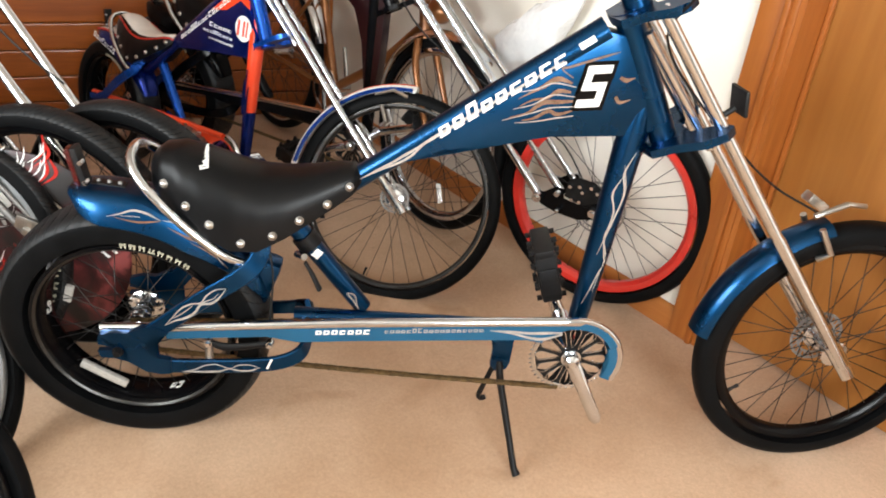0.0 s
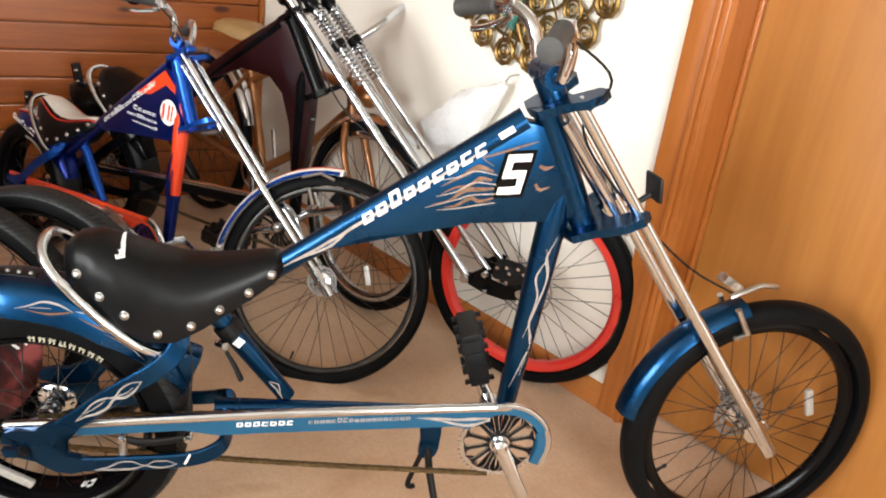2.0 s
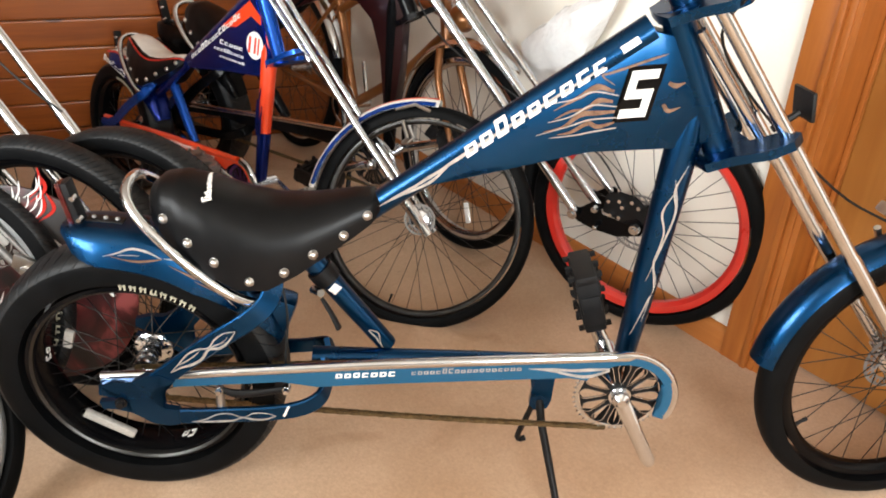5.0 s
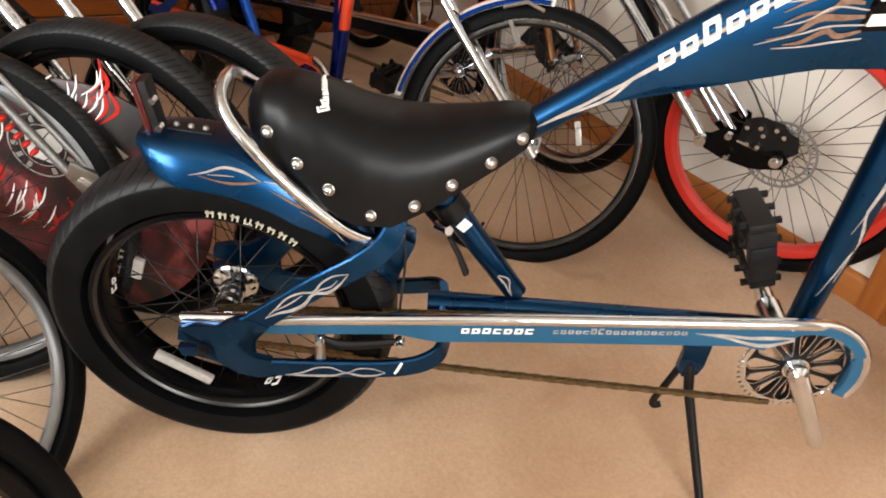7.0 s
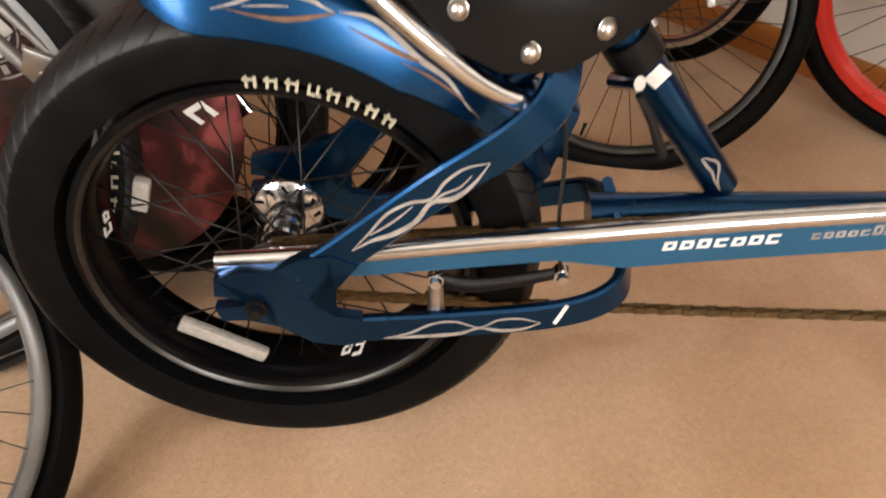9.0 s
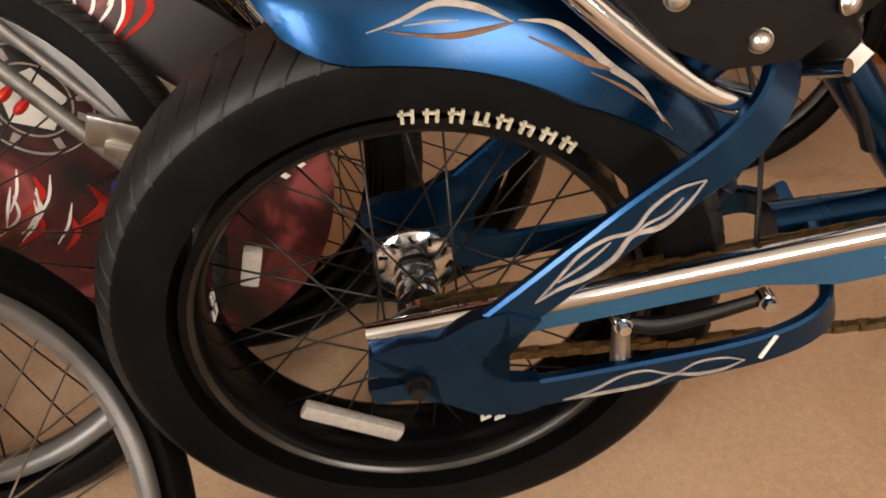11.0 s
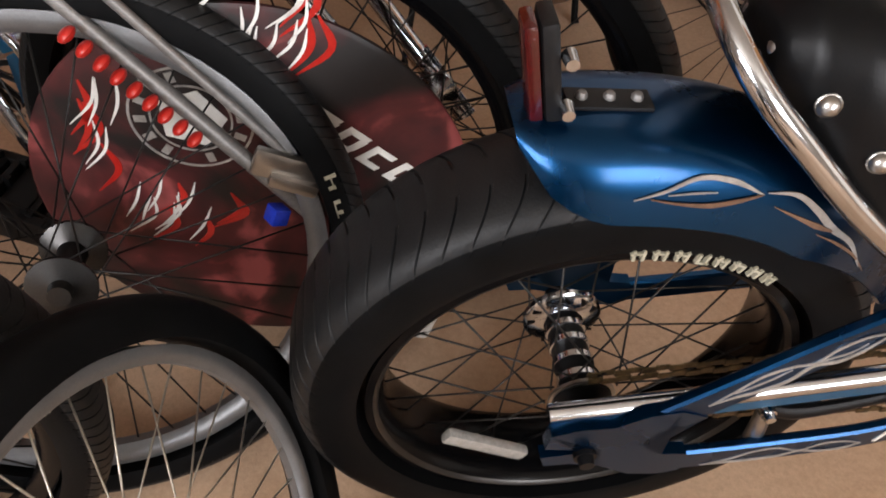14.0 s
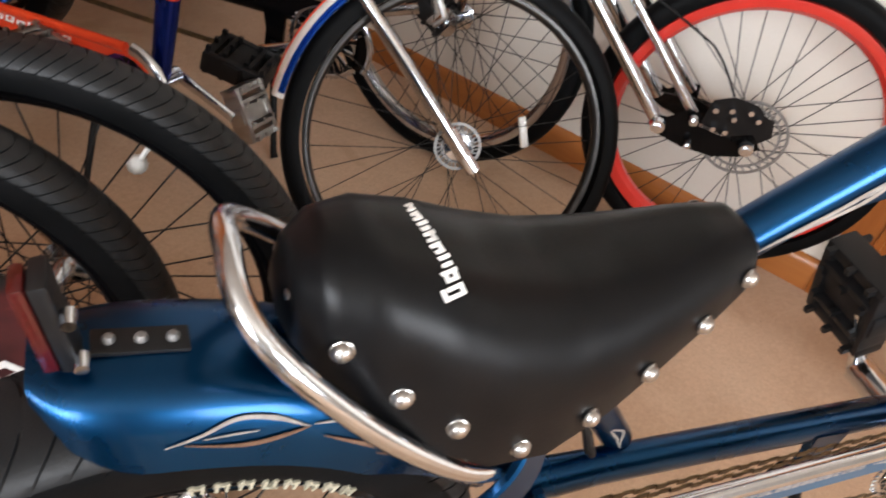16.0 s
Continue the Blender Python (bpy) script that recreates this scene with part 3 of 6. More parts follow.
def disc_rotor(w, y, r=0.07):
    b = lathe(bmesh.new(), [(r, y - 0.001), (r - 0.006, y - 0.001), (r - 0.006, y + 0.001), (r, y + 0.001)], 48, True)
    lathe(b, [(r - 0.016, y - 0.001), (r - 0.021, y - 0.001), (r - 0.021, y + 0.001), (r - 0.016, y + 0.001)], 48, True)
    lathe(b, [(0.028, y - 0.0012), (0.012, y - 0.0012), (0.012, y + 0.0012), (0.028, y + 0.0012)], 24, True)
    for k in range(6):
        a = k * math.pi / 3
        sweep(b, [(0.026 * math.cos(a), y, 0.026 * math.sin(a)), ((r - 0.018) * math.cos(a + 0.5), y, (r - 0.018) * math.sin(a + 0.5))], 0.004, 6, flat=0.25)
    for k in range(30):
        a = k * math.pi / 15
        sweep(b, [((r - 0.017) * math.cos(a), y, (r - 0.017) * math.sin(a)), ((r - 0.004) * math.cos(a + 0.1), y, (r - 0.004) * math.sin(a + 0.1))], 0.0018, 5)
    return part("brake_disc", b, ROTOR, w, "drilled steel brake disc")


def wheel_reflector(w, r, angle, y=0.0, ln=0.07):
    b = boxed((0.018, 0.012, ln), pose(0, 0, 0, 0, -angle, 0) @ Matrix.Translation((r, y, 0)), 0.004)
    ob = part("reflector", b, REFLECTOR, w, "clear plastic wheel reflector")
    return ob


def side_print(w, r, a0, a1, y, count, height, mat, seed=3):
    """Raised print round a sidewall, as plain blocks."""
    b = bmesh.new()
    rnd = random.Random(seed)
    for k in range(count):
        a = radians(a0 + (a1 - a0) * (k + 0.5) / count)
        da = radians((a1 - a0) / count)
        h = height * rnd.choice((0.7, 0.75, 1.2, 0.8))
        for s0, s1, lo, hi in ((-0.30, -0.16, 0, h), (0.12, 0.26, 0, height * rnd.choice((0.6, 0.7, 0.75))), rnd.choice(((-0.16, 0.4, 0, height * 0.14), (-0.16, 0.12, height * 0.5, height * 0.63), (-0.4, 0.12, height * 0.46, height * 0.6)))):
            q = []
            for s, t in ((s0, lo), (s1, lo), (s1, hi), (s0, hi)):
                aa = a + da * s
                q.append((math.cos(aa) * (r + t), math.sin(aa) * (r + t)))
            v0 = [b.verts.new((x, y + 0.003, z)) for x, z in q]
            v1 = [b.verts.new((x, y - 0.0006, z)) for x, z in q]
            b.faces.new(v1)
            for i in range(4):
                b.faces.new((v0[i], v0[(i + 1) % 4], v1[(i + 1) % 4], v1[i]))
    return part("sidewall_print", b, mat, w, "cream block print on the sidewall", smooth=False)


# ---- the room ----
def room_box(name, x0, x1, y0, y1, z0, z1, mat, label, category, parent=None, kind="structure", bevel=0.0):
    b = boxed((x1 - x0, y1 - y0, z1 - z0), None, bevel)
    m = Matrix.Translation(((x0 + x1) / 2, (y0 + y1) / 2, (z0 + z1) / 2))
    if parent:
        return part(name, b, mat, parent, label, m)
    return tagged(part(name, b, mat, None, "", RM @ m), label, category, kind=kind)


FLOOR = tagged(part("floor", boxed((ROOM_L + 2.2, ROOM_W + 0.4, 0.1)), CARPET, None, "", RM @ Matrix.Translation((ROOM_L / 2 - 0.9, -ROOM_W / 2, -0.05))), "tan cut-pile carpet, slightly worn, with small specks and painted soft light patches", "floor", kind="structure")
ceiling = room_box("ceiling", -2.0, ROOM_L + 0.2, -ROOM_W - 0.2, 0.2, ROOM_H, ROOM_H + 0.1, CEILING_PAINT, "plain cream ceiling", "ceiling")

DOOR_U0 = 1.972       # outer edge of the casing along the white wall
CAS_W, DOOR_W, DOOR_H = 0.095, 0.82, 2.04
wall_white = thing("wall_east", "white painted plaster wall beside the wooden door", "wall", RM, kind="structure")
part("wall_panel", boxed((DOOR_U0 + CAS_W + 0.13, 0.13, ROOM_H), Matrix.Translation(((DOOR_U0 + CAS_W - 0.13) / 2, 0.065, ROOM_H / 2))), WALL_WHITE, wall_white)
part("wall_panel", boxed((ROOM_L - DOOR_U0 - CAS_W - DOOR_W, 0.13, ROOM_H), Matrix.Translation(((ROOM_L + DOOR_U0 + CAS_W + DOOR_W) / 2, 0.065, ROOM_H / 2))), WALL_WHITE, wall_white)
part("wall_panel", boxed((DOOR_W, 0.13, ROOM_H - DOOR_H), Matrix.Translation((DOOR_U0 + CAS_W + DOOR_W / 2, 0.065, (ROOM_H + DOOR_H) / 2))), WALL_WHITE, wall_white)

bb = thing("baseboard", "orange-brown stained wooden baseboard along the white wall", "baseboard", RM, kind="structure")
prof = [(0, 0), (-0.014, 0), (-0.014, 0.055), (-0.011, 0.066), (-0.005, 0.074), (0, 0.076)]
b = bmesh.new()
ends = [[b.verts.new((x, y - 0.001, z)) for y, z in prof] for x in (0.016, DOOR_U0)]
for i in range(len(prof)):
    j = (i + 1) % len(prof)
    b.faces.new((ends[0][i], ends[0][j], ends[1][j], ends[1][i]))
b.faces.new(ends[0]), b.faces.new(ends[1][::-1])
part("board", b, BASE_WOOD, bb)

casing = thing("door_casing", "stained wooden door casing with a stepped profile", "door casing", RM, kind="structure")


def casing_leg(x0, sign):
    steps = ((0.0, 0.062, 0.019), (0.062, 0.078, 0.024), (0.078, 0.095, 0.014))
    for a, c, d in steps:
        part("casing_strip", boxed((c - a, d, DOOR_H + 0.09), Matrix.Translation((x0 + sign * (a + c) / 2, -d / 2, (DOOR_H + 0.09) / 2)), 0.003), TRIM_WOOD, casing)


casing_leg(DOOR_U0, 1)
casing_leg(DOOR_U0 + 2 * CAS_W + DOOR_W, -1)
part("casing_strip", boxed((DOOR_W, 0.019, 0.08), Matrix.Translation((DOOR_U0 + CAS_W + DOOR_W / 2, -0.0095, DOOR_H + 0.042)), 0.003), TRIM_WOOD, casing)
door = thing("door_1", "closed flat veneered wooden door, warm orange-brown", "door", RM, kind="structure")
part("leaf", boxed((DOOR_W - 0.03, 0.035, DOOR_H - 0.012), Matrix.Translation((DOOR_U0 + CAS_W + DOOR_W / 2, 0.120, DOOR_H / 2 + 0.004)), 0.002), DOOR_WOOD, door)
part("jamb", boxed((0.014, 0.15, DOOR_H), Matrix.Translation((DOOR_U0 + CAS_W + 0.007, 0.066, DOOR_H / 2))), TRIM_WOOD, door)
part("door_stop", boxed((0.012, 0.014, DOOR_H), Matrix.Translation((DOOR_U0 + CAS_W + 0.021, 0.093, DOOR_H / 2)), 0.002), TRIM_WOOD, door)
b = bmesh.new()
lathe(b, [(0.0, -0.06), (0.02, -0.058), (0.027, -0.045), (0.024, -0.03), (0.011, -0.02), (0.011, -0.004), (0.03, -0.003), (0.03, 0)], 20)
part("door_knob", b, BRASS, door, "round brass door knob", Matrix.Translation((DOOR_U0 + CAS_W + DOOR_W - 0.09, 0.101, 0.96)))

# pine panelling: single boards on a plain wall that meets the white one at a blunt angle
PINE_TURN = -12.8
PINE_L = 4.75
pine_wall = thing("wall_north", "knotty pine wall of horizontal tongue-and-groove boards", "wall", RM @ pose(0, 0, 0, 0, 0, PINE_TURN), kind="structure")
part("backing", boxed((0.1, PINE_L + 0.2, ROOM_H), Matrix.Translation((-0.07, -PINE_L / 2, ROOM_H / 2))), PINE, pine_wall)
BOARD_H = 0.102
bm = bmesh.new()
box(bm, (0.02, PINE_L - 0.02, BOARD_H - 0.004), None, 0.0055)
board_mesh = bpy.data.meshes.new("board")
bm.to_mesh(board_mesh)
bm.free()
board_mesh.materials.append(PINE)
for k in range(int(ROOM_H / BOARD_H)):
    part("board", board_mesh, None, pine_wall, m=Matrix.Translation((-0.01, -PINE_L / 2 - 0.01, BOARD_H * (k + 0.5))))
part("corner_strip", boxed((0.014, 0.02, ROOM_H), Matrix.Translation((0.008, -0.011, ROOM_H / 2)), 0.003), TRIM_WOOD, pine_wall)

# the two walls that are never seen, each with its window
def window_wall(name, wname, along, start, length, m):
    """A wall in local x with a window opening in it at x = along."""
    w = thing(name, "plain brown wall with a window", "wall", m, kind="structure")
    ww, wh, zc = 1.7, 1.2, 1.45
    for x0, x1, z0, z1 in ((start, along - ww / 2, 0, ROOM_H), (along + ww / 2, length, 0, ROOM_H), (along - ww / 2, along + ww / 2, 0, zc - wh / 2), (along - ww / 2, along + ww / 2, zc + wh / 2, ROOM_H)):
        part("wall_panel", boxed((x1 - x0, 0.13, z1 - z0), Matrix.Translation(((x0 + x1) / 2, -0.065, (z0 + z1) / 2))), DARK_WALL, w)
    win = thing(wname, "white framed window with two panes", "window", m, kind="structure")
    for x in (-ww / 2 + 0.03, 0, ww / 2 - 0.03):
        part("window_frame", boxed((0.06, 0.07, wh), Matrix.Translation((along + x, -0.065, zc)), 0.004), WHITE_DECAL, win)
    for z in (-wh / 2 + 0.03, wh / 2 - 0.03):
        part("window_frame", boxed((ww - 0.12, 0.07, 0.06), Matrix.Translation((along, -0.065, zc + z)), 0.004), WHITE_DECAL, win)


window_wall("wall_south", "window_1", WIN_1[0], -1.7, ROOM_L, RM @ Matrix.Translation((0, -ROOM_W, 0)))
window_wall("wall_west", "window_2", -WIN_2[1], 0, ROOM_W, RM @ Matrix.Translation((ROOM_L + 0.13, 0, 0)) @ pose(0, 0, 0, 0, 0, -90))


# ---- choppers ----
HEAD_P, HEAD_D = Vector((0.115, 0, 0.765)), Vector((-0.468, 0, 0.884)).normalized()
REAR_C, REAR_R = Vector((-0.880, 0, 0.272)), 0.272


def sections(bm, rings, close=False):
    """Skins lists of points of one length."""
    vs = [[bm.verts.new(p) for p in r] for r in rings]
    for a, c in zip(vs, vs[1:]):
        for i in range(len(a) - (0 if close else 1)):
            j = (i + 1) % len(a)
            bm.faces.new((a[i], a[j], c[j], c[i]))
    return vs


def fender(bm, centre, a0, a1, r0, r1, half, drop, steps=22, flare=0.0, thick=0.003, power=2.6, tail=0.0, nose=0.0, flank=0.85):
    """A rounded mudguard over a wheel from angle a0 to a1 (degrees, from the front, up); tail and nose round its ends off."""
    rings = []
    for k in range(steps + 1):
        t = k / steps
        a = radians(a0 + (a1 - a0) * t)
        r = r0 + (r1 - r0) * t + flare * max(0.0, t - 0.7) ** 2 * 11
        f = 1.0
        if tail and t > 1 - tail:
            f = math.sqrt(max(0.0, 1 - ((t - 1 + tail) / tail) ** 2)) * 0.85 + 0.15
        if nose and t < nose:
            f = min(f, (t / nose) ** 0.7 * 0.85 + 0.15)
        dr = drop * f
        ro, ri = [], []
        for i in range(13):
            s = -1 + 2 * i / 12
            dip = dr * abs(s) ** power
            hw = half * (0.4 + 0.6 * f) * math.copysign(abs(s) ** flank, s)
            ro.append(centre + Vector((math.cos(a) * (r - dip), hw, math.sin(a) * (r - dip))))
            ri.append(centre + Vector((math.cos(a) * (r - dip - thick), hw * (1 - thick / half), math.sin(a) * (r - dip - thick))))
        rings.append(ro + ri[::-1])
    vs = sections(bm, rings, True)
    bm.faces.new(vs[0]), bm.faces.new(vs[-1][::-1])
    return bm


def seat_mesh(rise=0.0):
    """A long dished saddle with a rolled back and hanging skirt."""
    xs = [-0.822, -0.815, -0.797, -0.765, -0.72, -0.67, -0.62, -0.57, -0.52, -0.48, -0.45, -0.437]
    top = [0.644, 0.660, 0.675, 0.679, 0.668, 0.650, 0.640, 0.641, 0.650, 0.660, 0.663, 0.655]
    skirt = [0.616, 0.608, 0.595, 0.567, 0.535, 0.512, 0.512, 0.539, 0.572, 0.598, 0.620, 0.636]
    half = [0.018, 0.036, 0.055, 0.072, 0.086, 0.094, 0.092, 0.082, 0.066, 0.052, 0.040, 0.022]
    b = bmesh.new()
    run = spline([(x, 0, 0) for x in xs], 4)
    n = len(run)
    src = np.linspace(0, 1, len(xs))
    t = np.linspace(0, 1, n)
    rings = []
    for i in range(n):
        x, zt, zs, h = (float(np.interp(t[i], src, q)) for q in (xs, top, skirt, half))
        ring = []
        for k in range(17):
            a = math.pi * k / 16
            c, s = math.cos(a), math.sin(a)
            y = -h * math.copysign(abs(c) ** 0.72, c)
            z = zs + (zt - zs) * abs(s) ** 0.68
            ring.append((x, y, z))
        rings.append(ring)
    vs = sections(b, rings)
    b.faces.new(vs[0]), b.faces.new(vs[-1][::-1])
    for v0, v1 in zip(vs, vs[1:]):
        b.faces.new((v0[0], v1[0], v1[-1], v0[-1]))
    return b, (xs, top, skirt, half)


def seat_rivets(parent, mat):
    spots = [(-0.456, 0.043, 0.637), (-0.494, 0.059, 0.606), (-0.543, 0.076, 0.577), (-0.590, 0.088, 0.547), (-0.649, 0.0935, 0.530), (-0.705, 0.089, 0.562), (-0.748, 0.078, 0.591), (-0.789, 0.060, 0.624)]
    dome = lathe(bmesh.new(), [(0.0, -0.0045), (0.004, -0.004), (0.0065, -0.002), (0.0075, 0.001), (0.0085, 0.0015), (0.0085, 0.003)], 14)
    me = None
    for side in (-1, 1):
        for x, y, z in spots:
            if me is None:
                ob = part("rivet", dome, mat, parent, m=pose(x, side * y, z, 0, 0, 0))
                me = ob.data
            else:
                ob = part("rivet", me, None, parent)
            turn = 0 if side < 0 else 180
            tip = -10 if side < 0 else 10
            ob.matrix_basis = pose(x, side * (y + 0.0015), z, tip, 0, turn + (22 if x > -0.6 else -14) * (1 if side < 0 else -1))
    for dy in (-0.02, 0.02):
        part("rivet", me, None, parent, m=pose(-0.815, dy, 0.640, 0, 0, -90))


def chopper(name, label, m, spec, steer=0.0, group="chopper bicycles"):
    """A chopper bicycle in its own frame: x ahead, y to its left, z up, origin on the ground under the crank."""
    g = spec.get
    paint, paint2, trim = g("paint"), g("paint2", g("paint")), g("trim", CHROME)
    root = thing(name, label, "bicycle", m, group)
    S = rotate_about(HEAD_P, HEAD_D, steer)
    FRONT_R = g("front_R", 0.305)
    FRONT_C = Vector((g("front_x", 0.597), 0, FRONT_R))
    detail = g("detail", False)

    # rear wheel
    if g("rear", True):
        rw = wheel(root, "rear_wheel", Matrix.Translation(REAR_C), REAR_R, 0.112, 0.074, g("rear_rim", BLACK_PAINT), TYRE_FAT, 36, 0.09, 0.014, g("spoke", SPOKE), 0.11, 0.026, fat=True, hub_mat=CHROME, label="deep " + g("rear_rim_word", "black") + " rear rim with a fat tyre", tyre_label="wide black slick tyre with slanted sipes", tread=(64, 0.22, 0.0022, 0.66, 3))
        side_print(rw, REAR_R - 0.066, 91, 53, -0.0562, 8, 0.014, CREAM_PRINT)
        if detail:
            for a, yy in ((291, -0.002), (176, 0.004)):
                b = bmesh.new()
                bars(b, -0.016, -0.009, 0.016, -0.009, 0.020, 2, 0.0, 7)
                box(b, (0.012, 0.001, 0.024), Matrix.Translation((0.034, -0.0005, 0.0)))
                d = Vector((math.cos(radians(a)), 0, math.sin(radians(a))))
                tn = Vector((d.z, 0, -d.x))
                ax = tn.cross(d)
                turn = Matrix(((tn.x, d.x, ax.x, d.x * 0.1832), (tn.y, d.y, ax.y, yy), (tn.z, d.z, ax.z, d.z * 0.1832), (0, 0, 0, 1)))
                part("rim_decal", b, WHITE_DECAL, rw, "small white decal inside the rim", turn)
            # lighter ring added in place of the reflection along the black rim's edge
            part("rim_shine", lathe(bmesh.new(), [(0.1966, -0.0462), (0.1925, -0.0440), (0.1915, -0.0425), (0.1955, -0.0440)], 64, True), RIM_DARK, rw, "added ring that paints the highlight on the rim's lip")
            wheel_reflector(rw, 0.150, 239, -0.026, 0.105)
            wheel_reflector(rw, 0.150, 164, 0.018, 0.040)
        cog = lathe(bmesh.new(), [(0.012, -0.052), (0.032, -0.052), (0.032, -0.049), (0.012, -0.049)], 24, True)
        part("sprocket", cog, STEEL, rw)

    # front wheel and everything that steers with it
    fd = g("front_disc", True)
    fw = wheel(root, "front_wheel", S @ Matrix.Translation(FRONT_C), FRONT_R, g("front_w", 0.058), g("front_d", 0.052), g("front_rim", BLACK_PAINT), g("front_tyre", TYRE_ROAD), 36, g("rim_w", 0.032), g("rim_d", 0.018), g("spoke", SPOKE), 0.085, g("hub_r", 0.018), hub_mat=g("hub_mat", CHROME), label=g("front_word", "black spoked front wheel"), tyre_label="black rubber tyre", phase=4, tread=g("front_tread"))
    valve(fw, FRONT_R - 0.066, g("valve", 228), g("valve_mat"), cap=g("valve_cap", "stem"))
    if fd:
        disc_rotor(fw, g("disc_side", 1) * 0.034, g("disc_r", 0.062))
    if g("front_refl", True):
        wheel_reflector(fw, 0.155, g("refl_angle", 22))
    if g("print_front"):
        side_print(fw, FRONT_R - 0.030, g("print_front") + 24, g("print_front") - 24, -g("front_w", 0.058) / 2 - 0.0002, 8, 0.010, CREAM_PRINT, 5)

    def steer_part(pn, b, mat, lab="", parent=root):
        bmesh.ops.transform(b, matrix=S, verts=b.verts)
        return part(pn, b, mat, parent, lab)

    # triple clamps and fork
    top_z = HEAD_P + HEAD_D * 0.265
    fdir = (Vector((FRONT_C.x, 0, FRONT_C.z)) - Vector((0.045, 0, 0.985))).normalized()
    if g("fork", "tubes") == "tubes":
        for s in g("legs", (-1, 1)):
            leg_top = Vector((0.045, s * 0.062, 0.995)) - fdir * 0.02
            leg_mid = Vector((0.045, s * 0.062, 0.985)) + fdir * 0.50
            leg_end = Vector((FRONT_C.x, s * 0.058, FRONT_C.z)) + fdir * 0.02
            steer_part("fork_leg", tube([leg_top, leg_mid, leg_mid + fdir * 0.01, leg_end], [0.0115, 0.0115, 0.0135, 0.0125], 14), g("fork_mat", CHROME), "chrome fork leg")
            b = bmesh.new()
            sweep(b, [leg_end - fdir * 0.07, leg_end + fdir * 0.04], [0.009, 0.008], 12, flat=2.0)
            steer_part("dropout", b, g("fork_mat", CHROME))
            inner = Vector((0.012, s * 0.03, 0.985))
            steer_part("fork_strut", tube([inner + fdir * 0.03, inner + fdir * 0.29], 0.0085, 10), g("fork_mat", CHROME), "thin chrome inner strut")
    else:
        ax_x, ax_z = FRONT_C.x, FRONT_C.z
        for s in (-1, 1):
            a = Vector((0.015, s * 0.058, 1.06))
            e = Vector((ax_x - 0.18, s * 0.06, ax_z - 0.005))
            steer_part("fork_leg", tube([a, e], 0.0135, 14), CHROME, "long chrome springer leg")
            a2, e2 = Vector((0.105, s * 0.045, 1.035)), Vector((ax_x - 0.118, s * 0.05, ax_z + 0.03))
            d = (e2 - a2).normalized()
            steer_part("spring_rod", tube([a2, e2], 0.0095, 10), CHROME, "chrome rod through the springs")
            side = d.cross(Vector((0, 1, 0))).normalized()
            for k0, k1, r in ((0.015, 0.125, 0.019), (0.15, 0.27, 0.019)):
                pts = []
                turns = 8
                for i in range(turns * 10 + 1):
                    q = i / (turns * 10)
                    th = q * turns * 2 * math.pi
                    pts.append(a2 + d * (k0 + (k1 - k0) * q) + r * (math.cos(th) * side + math.sin(th) * Vector((0, 1, 0))))
                steer_part("coil_spring", tube(pts, 0.0042, 6), CHROME, "chrome coil spring")
            steer_part("spring_cap", tube([a2 - d * 0.035, a2 - d * 0.022, a2 - d * 0.004, a2 + d * 0.014], [0.010, 0.021, 0.023, 0.017], 14), BLACK_PAINT)
            steer_part("spring_seat", tube([a2 + d * 0.126, a2 + d * 0.15], [0.023, 0.023], 14), BLACK_PAINT)
            rock = [(ax_x - 0.198, ax_z - 0.012), (ax_x - 0.192, ax_z + 0.012), (ax_x - 0.165, ax_z + 0.014), (ax_x - 0.13, ax_z + 0.042), (ax_x - 0.105, ax_z + 0.040), (ax_x - 0.10, ax_z + 0.012), (ax_x - 0.05, ax_z + 0.005), (ax_x + 0.004, ax_z + 0.026), (ax_x + 0.028, ax_z + 0.002), (ax_x + 0.014, ax_z - 0.024), (ax_x - 0.05, ax_z - 0.045), (ax_x - 0.12, ax_z - 0.043), (ax_x - 0.17, ax_z - 0.03)]
            b = plated(rock, s * 0.062, s * 0.074)
            rk = steer_part("rocker", b, BLACK_PAINT, "black bowed springer rocker link")
            for px, pz, pr in ((ax_x - 0.18, ax_z - 0.004, 0.017), (ax_x - 0.118, ax_z + 0.028, 0.010), (ax_x, ax_z, 0.016), (ax_x - 0.11, ax_z - 0.026, 0.008)):
                b = bmesh.new()
                bmesh.ops.create_cone(b, cap_ends=True, segments=16, radius1=pr, radius2=pr * 0.85, depth=0.012, matrix=Matrix.Translation((px, s * 0.079, pz)) @ pose(0, 0, 0, 90 if s < 0 else -90, 0, 0))
                bmesh.ops.create_cone(b, cap_ends=True, segments=6, radius1=pr * 0.55, radius2=pr * 0.5, depth=0.02, matrix=Matrix.Translation((px, s * 0.080, pz)) @ pose(0, 0, 0, 90 if s < 0 else -90, 0, 0))
                steer_part("pivot_bolt", b, CHROME, "", rk)
        cal = [(ax_x - 0.10, ax_z + 0.02), (ax_x - 0.095, ax_z + 0.075), (ax_x - 0.06, ax_z + 0.092), (ax_x - 0.01, ax_z + 0.088), (ax_x + 0.012, ax_z + 0.07), (ax_x + 0.03, ax_z + 0.066), (ax_x + 0.04, ax_z + 0.03), (ax_x + 0.02, ax_z + 0.01), (ax_x - 0.03, ax_z + 0.0)]
        cp = steer_part("brake_caliper", plated(cal, -0.062, -0.040), BLACK_SATIN, "black disc brake caliper")
